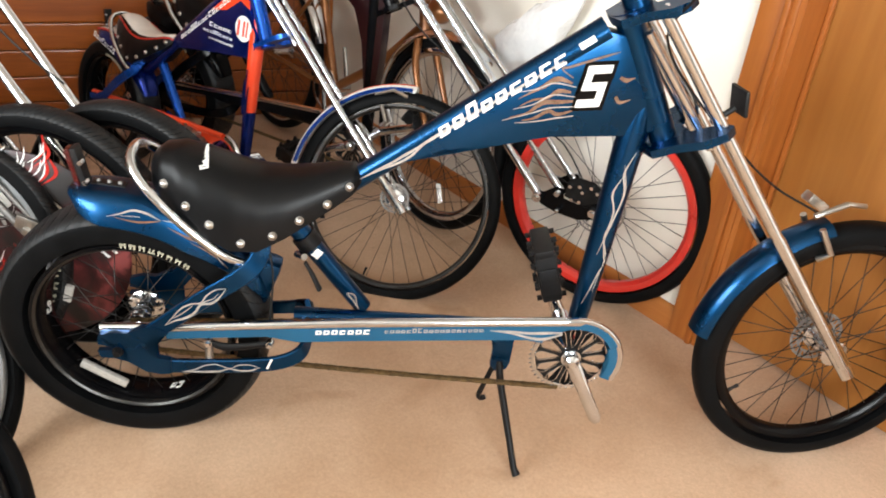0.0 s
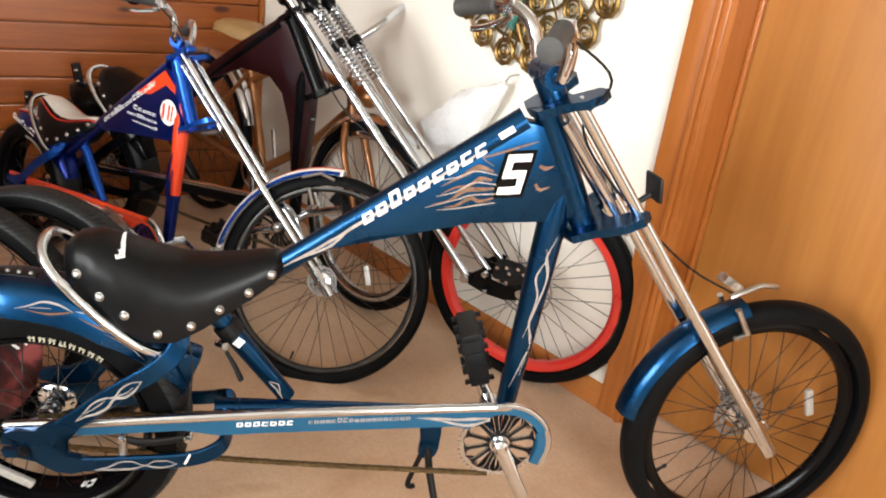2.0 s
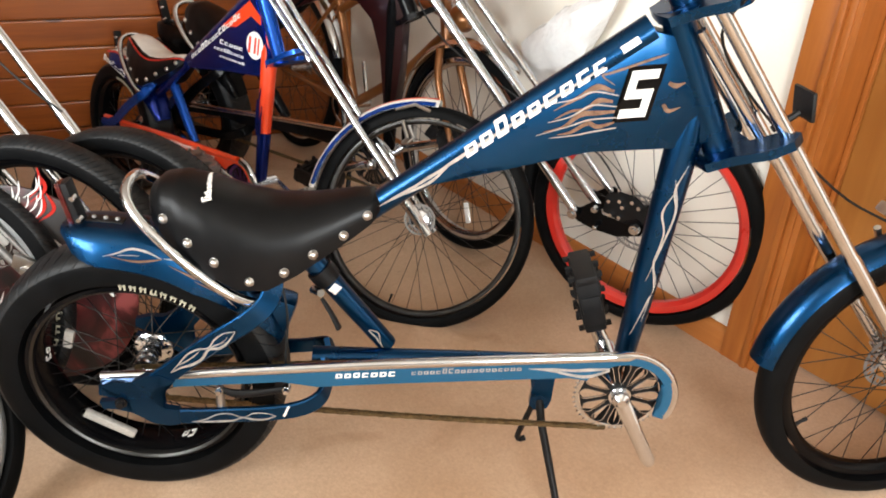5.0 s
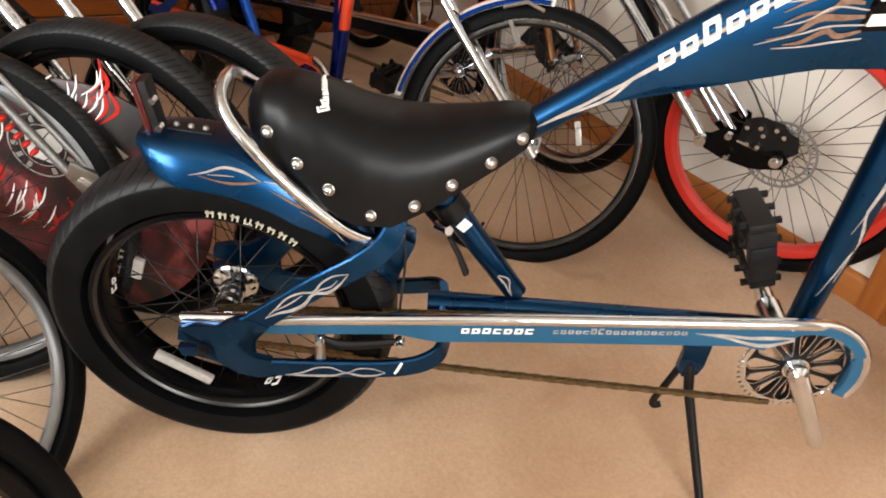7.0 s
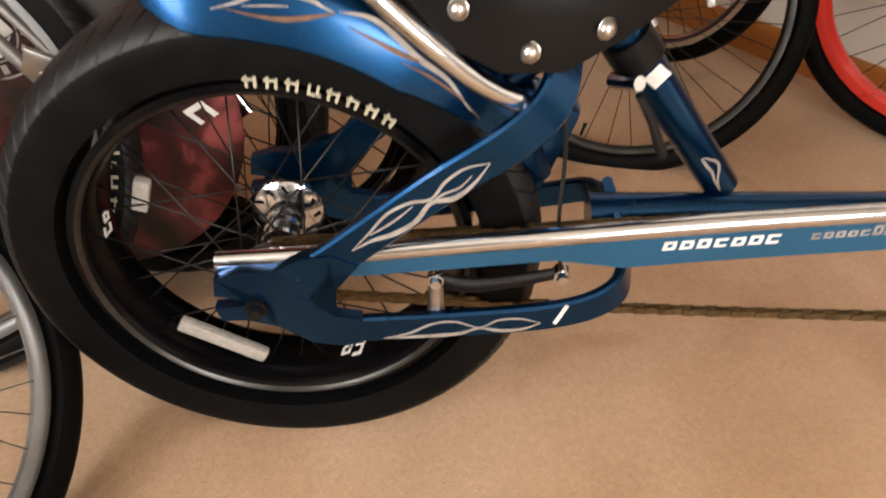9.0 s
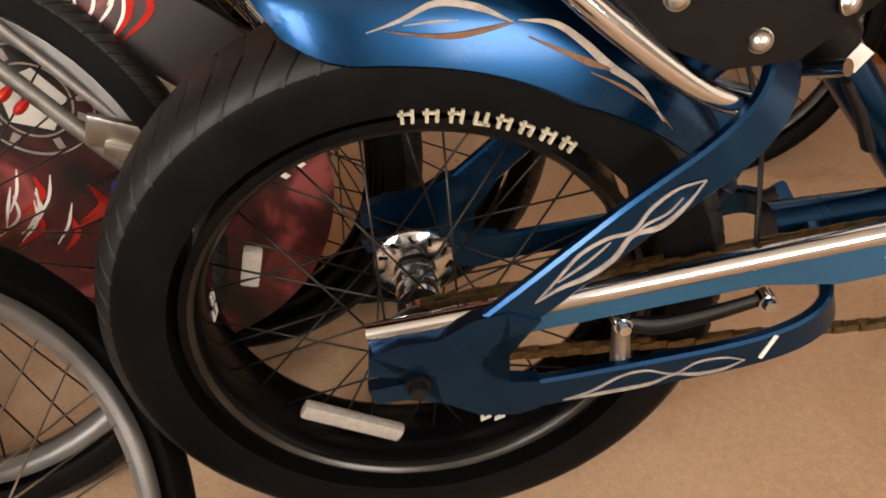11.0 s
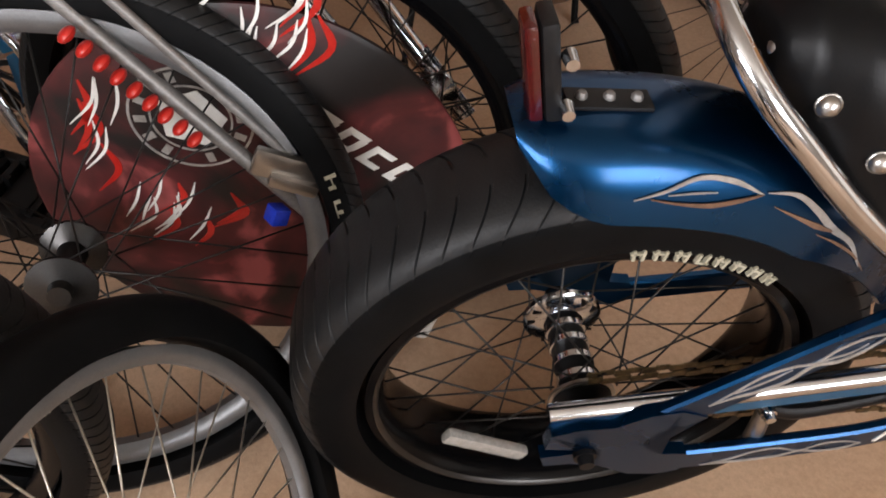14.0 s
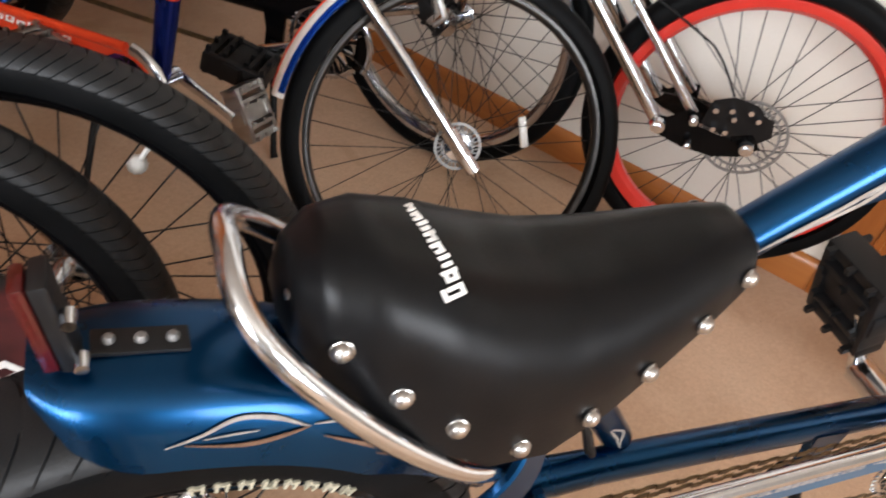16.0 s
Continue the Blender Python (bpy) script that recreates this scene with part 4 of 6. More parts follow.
        for px, pz in ((-0.085, 0.058), (-0.055, 0.066), (-0.045, 0.05), (-0.02, 0.072), (-0.075, 0.018), (-0.05, 0.018), (0.0, 0.06)):
            b = bmesh.new()
            bmesh.ops.create_cone(b, cap_ends=True, segments=10, radius1=0.0065, radius2=0.0055, depth=0.012, matrix=Matrix.Translation((ax_x + px, -0.066, ax_z + pz)) @ pose(0, 0, 0, 90, 0, 0))
            steer_part("caliper_bolt", b, CHROME, "", cp)
        steer_part("brake_cable", tube([(ax_x - 0.06, -0.055, ax_z + 0.09), (ax_x - 0.12, -0.05, ax_z + 0.16), (ax_x - 0.2, -0.04, ax_z + 0.2), (0.25, -0.03, 0.72), (0.12, -0.08, 0.95)], 0.0025, 6, smooth_n=6), BLACK_PLASTIC)
    clamp_mat = g("clamp", paint)
    for base, reach, w, lab in ((Vector((0.012, 0, 0.992)), 0.06, 0.088, "upper triple clamp"), (Vector((0.115, 0, 0.765)), 0.085 if g("fork", "tubes") == "tubes" else 0.05, 0.088, "lower triple clamp")):
        ax = HEAD_D
        fwd = Vector((HEAD_D.z, 0, -HEAD_D.x))
        b = bmesh.new()
        out = [(-0.045, 0), (-0.04, 0.04), (0.0, 0.055), (reach * 0.55, w), (reach, w + 0.004), (reach + 0.02, w - 0.012), (reach + 0.012, w - 0.035), (reach * 0.5, 0.03), (reach * 0.5, -0.03), (reach + 0.012, -w + 0.035), (reach + 0.02, -w + 0.012), (reach, -w - 0.004), (reach * 0.55, -w), (0.0, -0.055), (-0.04, -0.04)]
        lo = [b.verts.new(base + fwd * x + Vector((0, y, 0)) - ax * 0.008) for x, y in out]
        hi = [b.verts.new(base + fwd * x + Vector((0, y, 0)) + ax * 0.008) for x, y in out]
        f0, f1 = b.faces.new(lo), b.faces.new(hi)
        for i in range(len(out)):
            j = (i + 1) % len(out)
            b.faces.new((lo[i], lo[j], hi[j], hi[i]))
        bmesh.ops.triangulate(b, faces=[f0, f1])
        steer_part("triple_clamp", b, clamp_mat, lab)
    # stem and handlebar
    b = bmesh.new()
    sweep(b, [(0.02, 0, 0.99), (-0.005, 0, 1.035), (-0.01, 0, 1.05)], [0.024, 0.026, 0.018], 14)
    sweep(b, [(-0.005, -0.045, 1.04), (-0.005, 0.045, 1.04)], 0.022, 14)
    steer_part("stem", b, clamp_mat, "clamp that holds the handlebar")
    hb = [(-0.005, 0.0, 1.04), (-0.002, 0.06, 1.045), (-0.005, 0.085, 1.085), (-0.016, 0.10, 1.115), (-0.036, 0.135, 1.134), (-0.060, 0.175, 1.132), (-0.086, 0.23, 1.120)]
    both = [(x, -y, z) for x, y, z in hb[:0:-1]] + hb
    steer_part("handlebar", tube(both, g("bar_r", 0.0125), 12, smooth_n=6), g("bar_mat", CHROME), "bent chrome handlebar")
    for s in (-1, 1):
        a, e = Vector((-0.058, s * 0.172, 1.132)), Vector((-0.108, s * 0.262, 1.113))
        d = (e - a).normalized()
        pts = [a, a + d * 0.004, a + d * 0.01, e - d * 0.012, e - d * 0.006, e, e + d * 0.003]
        steer_part("grip", tube(pts, [0.016, 0.0185, 0.0165, 0.0165, 0.0195, 0.0195, 0.012], 14), g("grip", RUBBER), "rubber handlebar grip")
        b = bmesh.new()
        sweep(b, spline([(-0.044, s * 0.15, 1.132), (-0.036, s * 0.17, 1.110), (-0.062, s * 0.225, 1.084), (-0.080, s * 0.26, 1.074)], 5), [0.009, 0.007, 0.006, 0.007], 8, flat=0.6)
        box(b, (0.03, 0.024, 0.03), Matrix.Translation((-0.042, s * 0.145, 1.133)) @ pose(0, 0, 0, 0, 0, s * -60), 0.005)
        steer_part("brake_lever", b, g("lever", CHROME), "brake lever in its bracket")
    if g("cable", True):
        steer_part("brake_cable", tube([(-0.04, -0.15, 1.125), (0.05, -0.14, 1.06), (0.06, -0.04, 0.96), (0.15, -0.02, 0.85), (0.33, -0.02, 0.70), (0.46, -0.03, 0.635)], 0.0025, 6, smooth_n=6), BLACK_PLASTIC)
    if g("lamp_plate"):
        b = boxed((0.008, 0.062, 0.05), Matrix.Translation((0.245, 0.0, 0.845)) @ pose(0, 0, 0, 0, -10, 0), 0.004)
        sweep(b, [(0.24, 0, 0.83), (0.20, 0, 0.80)], 0.006, 8)
        steer_part("front_reflector", b, BLACK_PLASTIC, "black bracket with a front reflector")
    # front fender
    if g("front_fender", True):
        b = fender(bmesh.new(), FRONT_C, g("ff0", 173), g("ff1", 108), FRONT_R + 0.028, FRONT_R + 0.02, 0.037, 0.022, 22)
        ff = steer_part("front_fender", b, g("fender_paint", paint), "short rounded front mudguard")
        for k, (off, mt) in enumerate(g("fender_stripes", ())):
            pts = []
            for q in range(15):
                a = radians(g("ff0", 173) + (g("ff1", 108) - g("ff0", 173)) * (0.02 + 0.96 * q / 14))
                rs = FRONT_R + 0.0275 - 0.007 * q / 14 - 0.022 * (abs(off) / 0.037) ** 3.06
                pts.append(FRONT_C + Vector((math.cos(a) * rs, off, math.sin(a) * rs)))
            steer_part("stripe", sweep(bmesh.new(), pts, 0.0065, 8, flat=0.6), mt, "coloured stripe", ff)
        b = bmesh.new()
        for s in (-1, 1):
            sweep(b, [FRONT_C + Vector((-0.13, s * 0.036, 0.30)), FRONT_C + Vector((-0.10, s * 0.045, 0.25)), FRONT_C + Vector((-0.115, s * 0.03, 0.23))], 0.007, 8)
        box(b, (0.05, 0.03, 0.02), Matrix.Translation(FRONT_C + Vector((-0.14, 0, 0.345))) @ pose(0, 0, 0, 0, 30, 0), 0.004)
        sweep(b, [FRONT_C + Vector((-0.16, -0.04, 0.33)), FRONT_C + Vector((-0.10, -0.045, 0.36)), FRONT_C + Vector((-0.05, -0.03, 0.35))], 0.006, 8)
        steer_part("rim_brake", b, STEEL, "rim brake calliper with cable clamp")

    # frame
    fr = part("frame", tube([(-0.655, 0, 0.468), (-0.44, 0, 0.640), (-0.03, 0, 0.957)], [0.020, 0.021, 0.024], 14), paint, root, g("frame_word", "metallic frame tubes"))
    part("head_tube", tube([HEAD_P - HEAD_D * 0.012, HEAD_P, HEAD_P + HEAD_D * 0.245, HEAD_P + HEAD_D * 0.258], [0.027, 0.025, 0.025, 0.027], 16), g("head_paint", paint), root)
    part("down_tube", tube([(0.062, 0, 0.86), (0.055, 0, 0.78), (0.04, 0, 0.50), (0.03, 0, 0.33)], [0.016, 0.029, 0.024, 0.020], 14), g("down_paint", paint), root)
    part("lower_tube", tube([(0.02, 0, 0.305), (-0.03, 0, 0.309), (-0.45, 0, 0.306), (-0.56, 0, 0.30)], [0.019, 0.02, 0.02, 0.024], 14, flat=1.1), paint, root)
    part("seat_strut", tube([(-0.565, 0.02, 0.515), (-0.42, 0.02, 0.325)], [0.021, 0.018], 12), g("strut_paint", paint), root)
    if g("tank", True):
        tank = g("tank_outline", [(-0.40, 0.672), (-0.03, 0.957), (0.0, 0.952), (0.09, 0.785), (0.05, 0.772), (-0.10, 0.757), (-0.29, 0.722)])
        b = bmesh.new()
        plate(b, tank, -g("tank_w", 0.021), g("tank_w", 0.021))
        es = [e for e in b.edges if e.calc_length() > 0 and abs(e.verts[0].co.y - e.verts[1].co.y) < 1e-6 and len(e.link_faces) == 2 and e.calc_face_angle(0) > 1]
        bmesh.ops.bevel(b, geom=es, offset=0.005, segments=2, affect="EDGES", profile=0.6)
        tk = part("tank", b, g("tank_paint", paint), root, g("tank_word", "flat tank panel with flame decals"))
    # rear yoke
    for s in (-1, 1):
        up = spline([(-0.632, s * 0.022, 0.545), (-0.615, s * 0.050, 0.522), (-0.622, s * 0.080, 0.484), (-0.655, s * 0.097, 0.453), (-0.72, s * 0.101, 0.406), (-0.80, s * 0.101, 0.338), (-0.850, s * 0.101, 0.298)], 5)
        part("seat_stay", strap(up, 0.0055, 0.0182, (-0.57, 0, 0.82)), g("stay_paint", paint), root, "flat curved stay")
        lo = spline([(-0.535, s * 0.02, 0.318), (-0.530, s * 0.055, 0.285), (-0.545, s * 0.088, 0.272), (-0.60, s * 0.099, 0.255), (-0.72, s * 0.101, 0.243), (-0.83, s * 0.101, 0.236)], 5)
        part("chain_stay", strap(lo, 0.0055, 0.0160, (-0.3, 0, 1)), g("stay_paint", paint), root, "flat curved chain stay")
        drop = [(-0.925, 0.254), (-0.93, 0.270), (-0.875, 0.276), (-0.928, 0.286), (-0.925, 0.308), (-0.90, 0.316), (-0.87, 0.316), (-0.842, 0.332), (-0.815, 0.336), (-0.790, 0.324), (-0.80, 0.314), (-0.815, 0.310), (-0.832, 0.300), (-0.838, 0.284), (-0.831, 0.270), (-0.815, 0.260), (-0.79, 0.256), (-0.79, 0.224), (-0.81, 0.219), (-0.84, 0.224), (-0.872, 0.246), (-0.90, 0.254)]
        part("dropout", plated(drop, s * 0.1078, s * 0.0950), g("stay_paint", paint), root, "flat dropout plate")
        b = lathe(bmesh.new(), [(0.0, -0.014), (0.007, -0.014), (0.008, -0.006), (0.011, -0.006), (0.011, 0.0)], 10)
        part("axle_nut", b, BLACK_SATIN, root, m=pose(-0.890, s * 0.106, 0.272, 0, 0, 0 if s < 0 else 180))
    # rear fender
    if g("rear_fender", True):
        b = fender(bmesh.new(), REAR_C, 20, 107, 0.291, 0.314, 0.066, 0.056, 34, 0.010, 0.003, 3.0, 0.14, 0.45, 0.55)
        rf = part("rear_fender", b, g("rear_fender_paint", paint), root, g("rear_fender_word", "flared metallic rear mudguard"))
        tl = part("tail_reflector", boxed((0.010, 0.026, 0.088), Matrix.Translation((-0.964, -0.004, 0.612)) @ pose(0, 0, 0, 0, -10, 0), 0.004), RED_REFLECTOR, root, "tall red rear reflector on a black bracket")
        part("reflector_bracket", boxed((0.012, 0.030, 0.094), Matrix.Translation((-0.952, -0.004, 0.612)) @ pose(0, 0, 0, 0, -10, 0), 0.004), BLACK_PLASTIC, tl)
        for x, z in ((-0.941, 0.595), (-0.945, 0.635)):
            b = bmesh.new()
            bmesh.ops.create_cone(b, cap_ends=True, segments=12, radius1=0.0055, radius2=0.0045, depth=0.012, matrix=Matrix.Translation((x, -0.022, z)) @ pose(0, 0, 0, 90, 0, 0))
            part("bracket_bolt", b, CHROME, tl)
        plate_m = pose(-0.906, 0.0, 0.5855, 0, 4, 0)
        mp = part("mount_plate", boxed((0.062, 0.022, 0.004), plate_m, 0.0015), BLACK_PLASTIC, rf)
        for dx in (-0.02, 0.0, 0.02):
            part("mount_bolt", lathe(bmesh.new(), [(0.0, 0.005), (0.003, 0.0045), (0.0045, 0.002), (0.0045, 0.0)], 10), ROTOR, rf, m=plate_m @ pose(dx, 0, 0.002, 90, 0, 0))
    # seat and sissy bar
    if g("seat", True):
        sb, prof = seat_mesh()
        st = part("seat", sb, g("seat_mat", SEAT_BLACK), root, g("seat_word", "black vinyl dished seat with studs round its edge"))
        seat_rivets(st, STEEL)
        if g("seat_top"):
            xs, top, skirt, half = prof
            rings = []
            for i in range(2, 12):
                h = half[i] * 0.72
                rings.append([(xs[i], h * k / 4, top[i] + 0.0025 - (0.5 if abs(k) == 4 else 0.0) * 0.012 - (abs(k) / 4) ** 2 * (top[i] - skirt[i]) * 0.14) for k in range(-4, 5)])
            b = bmesh.new()
            sections(b, rings)
            part("seat_top", b, g("seat_top"), st, "white top panel")
            for sg in (-1, 1):
                part("piping", tube([(xs[i], sg * half[i] * 0.73, top[i] - 0.004 - (top[i] - skirt[i]) * 0.14) for i in range(2, 12)], 0.004, 8, smooth_n=3), RED_BRIGHT, st, "red piping")
        rail = [(-0.630, 0.072, 0.470), (-0.68, 0.086, 0.496), (-0.745, 0.087, 0.550), (-0.800, 0.077, 0.602), (-0.835, 0.060, 0.636), (-0.851, 0.036, 0.657), (-0.853, 0.0, 0.665)]
        full = [(x, -y, z) for x, y, z in rail] + rail[-2::-1]
        part("sissy_bar", tube(full, 0.0092, 12, smooth_n=5), CHROME, root, "chrome hoop behind the seat")
    # crank, chain ring, guard
    ring = g("ring_mat", CHROME)
    b = bmesh.new()
    lathe(b, [(0.083, -0.0690), (0.0755, -0.0690), (0.0755, -0.066), (0.083, -0.066)], 48, True)
    for k in range(46):
        a = k * 2 * math.pi / 46
        sweep(b, [(math.cos(a) * 0.081, -0.068, math.sin(a) * 0.081), (math.cos(a) * 0.087, -0.068, math.sin(a) * 0.087)], [0.0028, 0.0012], 5)
    wb = bmesh.new()
    lathe(wb, [(0.0245, -0.0695), (0.004, -0.0695), (0.004, -0.0665), (0.0245, -0.0665)], 24, True)
    half_petal = [(0.024, 0.0), (0.034, 0.0045), (0.046, 0.0075), (0.058, 0.0108), (0.066, 0.0112), (0.072, 0.0075), (0.0755, 0.0)]
    for k in range(12):
        a0, a1 = k * math.pi / 6, (k + 1) * math.pi / 6
        q = []
        for a, sg, run in ((a0, 1, half_petal), (a1, -1, half_petal[::-1])):
            for r, w in run:
                q.append((r * math.cos(a) - sg * w * math.sin(a), r * math.sin(a) + sg * w * math.cos(a)))
        plate(wb, q, -0.0695, -0.0668)
        d, e = Vector((math.cos(a0), 0, math.sin(a0))), Vector((-math.sin(a0), 0, math.cos(a0)))
        sweep(b, [d * r + e * w + Vector((0, -0.0695, 0)) for r, w in half_petal] + [d * r - e * w + Vector((0, -0.0695, 0)) for r, w in half_petal[-2:0:-1]], 0.0011, 5, True)
    cr = part("chainring", b, ring, root, "chrome chainring cut out in petals", Matrix.Translation((0.014, 0, 0.297)))
    part("web", wb, BLACK_SATIN, cr, "black webs between the petals")
    part("crank_boss", lathe(bmesh.new(), [(0.0, -0.098), (0.008, -0.097), (0.011, -0.092), (0.016, -0.088), (0.017, -0.07), (0.015, -0.066)], 20), CHROME, cr)
    ca = radians(g("crank", -62))
    d = Vector((math.cos(ca), 0, math.sin(ca)))
    c0 = Vector((0.014, 0, 0.297))
    b = bmesh.new()
    sweep(b, [c0 + Vector((0, -0.078, 0)) - d * 0.012, c0 + Vector((0, -0.080, 0)), c0 + d * 0.08 + Vector((0, -0.092, 0)), c0 + d * 0.155 + Vector((0, -0.098, 0)), c0 + d * 0.168 + Vector((0, -0.098, 0))], [0.0065, 0.008, 0.0065, 0.0065, 0.004], 12, flat=2.1)
    part("crank_arm", b, CHROME, root, "chrome crank arm")
    b = bmesh.new()
    sweep(b, [c0 + Vector((0, 0.078, 0)), c0 - d * 0.07 + Vector((0, 0.084, 0)), c0 - d * g("arm", 0.16) + Vector((0, 0.088, 0))], [0.008, 0.0065, 0.0065], 12, flat=2.0)
    part("crank_arm", b, CHROME, root)
    part("bottom_bracket", tube([(0.014, -0.075, 0.297), (0.014, 0.075, 0.297)], [0.021, 0.021], 16), CHROME, root)

    def pedal(at, tilt):
        mm = Matrix.Translation(at) @ pose(0, 0, 0, 0, tilt, 0) @ Matrix.Diagonal((1.55, 1.25, 1.9, 1))
        mat = g("pedal_mat", BLACK_PLASTIC)
        p = part("pedal", boxed((0.026, 0.09, 0.020), mm, 0.004), mat, root, "chunky platform pedal")
        for x in (-0.036, 0.036):
            part("pedal_rail", boxed((0.012, 0.085, 0.022), mm @ Matrix.Translation((x, 0, 0)), 0.004), mat, p)
        for y in (-0.036, 0.036):
            part("pedal_end", boxed((0.07, 0.012, 0.024), mm @ Matrix.Translation((0, y, 0)), 0.004), mat, p)
        for x in (-0.02, 0.02):
            part("pedal_rib", boxed((0.006, 0.07, 0.028), mm @ Matrix.Translation((x, 0, 0)), 0.002), mat, p)
        for x in (-0.038, -0.015, 0.015, 0.038):
            for y in (-0.03, 0, 0.03):
                part("pedal_pin", boxed((0.006, 0.006, 0.034), mm @ Matrix.Translation((x, y, 0))), mat, p)

    pedal(c0 - d * (g("arm", 0.16) - 0.005) + Vector((0.012, g("pedal_y", 0.145), 0)), g("pedal_tilt", 35))
    if g("near_pedal", True):
        pedal(c0 + d * 0.16 + Vector((0, -0.155, 0)), 10)
    # chain: two runs of single links merged as one part
    for z0, z1 in (((0.297 - 0.082), (0.272 - 0.033)), ((0.297 + 0.082), (0.272 + 0.033))):
        p0, p1 = Vector((0.0, -0.068, z0)), Vector((REAR_C.x, -0.0505, z1))
        n = int((p1 - p0).length / 0.0127)
        b = bmesh.new()
        dd = (p1 - p0) / n
        ang = math.degrees(math.atan2(-dd.z, dd.x))
        for k in range(n):
            wob = 0.006 * math.sin(math.pi * k / n) * (-1 if z0 < 0.297 else 0.3)
            mm = Matrix.Translation(p0 + dd * (k + 0.5) + Vector((0, 0, wob))) @ pose(0, 0, 0, 0, ang, 0)
            wd = 0.0085 if k % 2 else 0.0055
            for yy in (-wd / 2, wd / 2):
                box(b, (0.0135, 0.0012, 0.0075 if k % 2 else 0.0085), mm @ Matrix.Translation((0, yy, 0)))
        part("chain", b, CHAIN, root, "oily brown roller chain", smooth=False)
    # guard
    gz = lambda x: float(np.interp(x, [-0.925, -0.78, -0.44, 0.0, 0.03], [0.313, 0.325, 0.362, 0.400, 0.401]))
    topc, side_pts = [], []
    for k in range(27):
        x = -0.925 + 0.935 * k / 26
        topc.append((x, -0.088, gz(x)))
    arc = [(0.012 + 0.1 * math.cos(radians(a)), -0.084, 0.302 + 0.098 * math.sin(radians(a))) for a in range(84, -34, -10)]
    if g("arc_mat"):
        part("chain_guard", sweep(bmesh.new(), [Vector(p) for p in topc], 0.011, 12), g("guard_mat", CHROME), root, "long painted chain guard")
        part("guard_arc", sweep(bmesh.new(), [Vector(p) for p in arc], 0.010, 12, flat=1.6), g("arc_mat"), root, "bright chrome arc round the chainring")
    else:
        part("chain_guard", sweep(bmesh.new(), [Vector(p) for p in topc + arc], [0.0095] * len(topc) + [0.007] * len(arc), 12), g("guard_mat", CHROME), root, "long chrome chain guard")
    out = [(x, gz(x) - 0.004) for x in np.linspace(-0.80, 0.0, 16)] + [(0.012 + 0.098 * math.cos(radians(a)), 0.302 + 0.096 * math.sin(radians(a))) for a in range(84, 20, -8)] + [(0.012 + 0.082 * math.cos(radians(a)), 0.302 + 0.082 * math.sin(radians(a))) for a in range(28, 150, 10)] + [(x, gz(x) - (0.042 if x > -0.6 else 0.026)) for x in np.linspace(-0.09, -0.80, 12)]
    gp = part("guard_panel", plated([(float(a), float(c)) for a, c in out], -0.092, -0.086), g("guard_panel", TEAL), root, "painted side of the chain guard")
    for a0, a1 in ((26, -30),):
        o = [(0.012 + 0.098 * math.cos(radians(a)), 0.302 + 0.096 * math.sin(radians(a))) for a in range(a0, a1, -6)] + [(0.012 + 0.077 * math.cos(radians(a)), 0.302 + 0.077 * math.sin(radians(a))) for a in range(a1, a0, 6)]
        part("guard_end", plated(o, -0.088, -0.083), g("guard_panel", TEAL), root)
    if g("kick", True):
        part("kickstand_bracket", plated([(-0.150, 0.312), (-0.098, 0.312), (-0.100, 0.235), (-0.106, 0.216), (-0.130, 0.210), (-0.142, 0.225), (-0.140, 0.265)], -0.022, -0.010), paint, root)
        part("kickstand", tube([(-0.122, -0.016, 0.235), (-0.115, -0.03, 0.19), (-0.07, -0.118, 0.02), (-0.063, -0.126, 0.008)], [0.0085, 0.0085, 0.0075, 0.0095], 10), BLACK_SATIN, root, "black kickstand leg")
    return root


# ---- the blue chopper ----
FINS = dict(paint=BLUE, front_x=0.604, front_R=0.303, arm=0.125, pedal_tilt=72, pedal_y=0.118, detail=True, near_pedal=False, lamp_plate=True, clamp=BLUE, front_word="black front rim with many thin spokes", refl_angle=18, valve=212, frame_word="metallic blue frame tubes", rear_fender_word="flared metallic blue rear mudguard with silver flames")
main_bike = chopper("chopper_bicycle", "metallic blue chopper bicycle with flame decals and black studded seat", pose(0, 0.022, 0, 2.0, 0, 0), FINS, 7)


# ---- the other choppers of the row ----
def placed(x, y, yaw, lean, scale=1.0):
    return pose(x, y, 0, 0, 0, yaw) @ pose(0, 0, 0, lean, 0, 0) @ Matrix.Diagonal((scale, scale, scale, 1))


RACE = dict(paint=RACE_BLUE, clamp=BRIGHT_BLUE, head_paint=BRIGHT_BLUE, down_paint=RED_PAINT, strut_paint=BRIGHT_BLUE, tank_paint=RACE_BLUE, stay_paint=BRIGHT_BLUE, guard_panel=RED_PAINT, guard_mat=RED_PAINT, arc_mat=CHROME, seat_top=SEAT_WHITE, front_rim=RIM_DARK, rim_w=0.026, rim_d=0.010, front_R=0.374, front_x=0.705, front_word="front wheel with a thin silver rim", fender_paint=WHITE_DECAL, rear_fender_paint=RACE_BLUE, fender_stripes=((0.006, RED_PAINT), (-0.032, BRIGHT_BLUE), (-0.0362, BRIGHT_BLUE), (0.026, BRIGHT_BLUE)), ff0=178, ff1=94, disc_side=-1, disc_r=0.052, pedal_mat=STEEL, valve=262, crank=160, pedal_tilt=60, ring_mat=PURPLE, tank_w=0.024, tank_outline=[(-0.42, 0.655), (-0.03, 0.945), (0.0, 0.945), (0.085, 0.78), (0.06, 0.70), (-0.15, 0.672), (-0.40, 0.63)], tank_word="blue tank panel with an orange-red band")
race_bike = chopper("chopper_bicycle", "blue, red and white racing chopper bicycle with white-topped seat", placed(-0.8726, 0.9364, -42.7, -6.0, 0.81), RACE, 33)
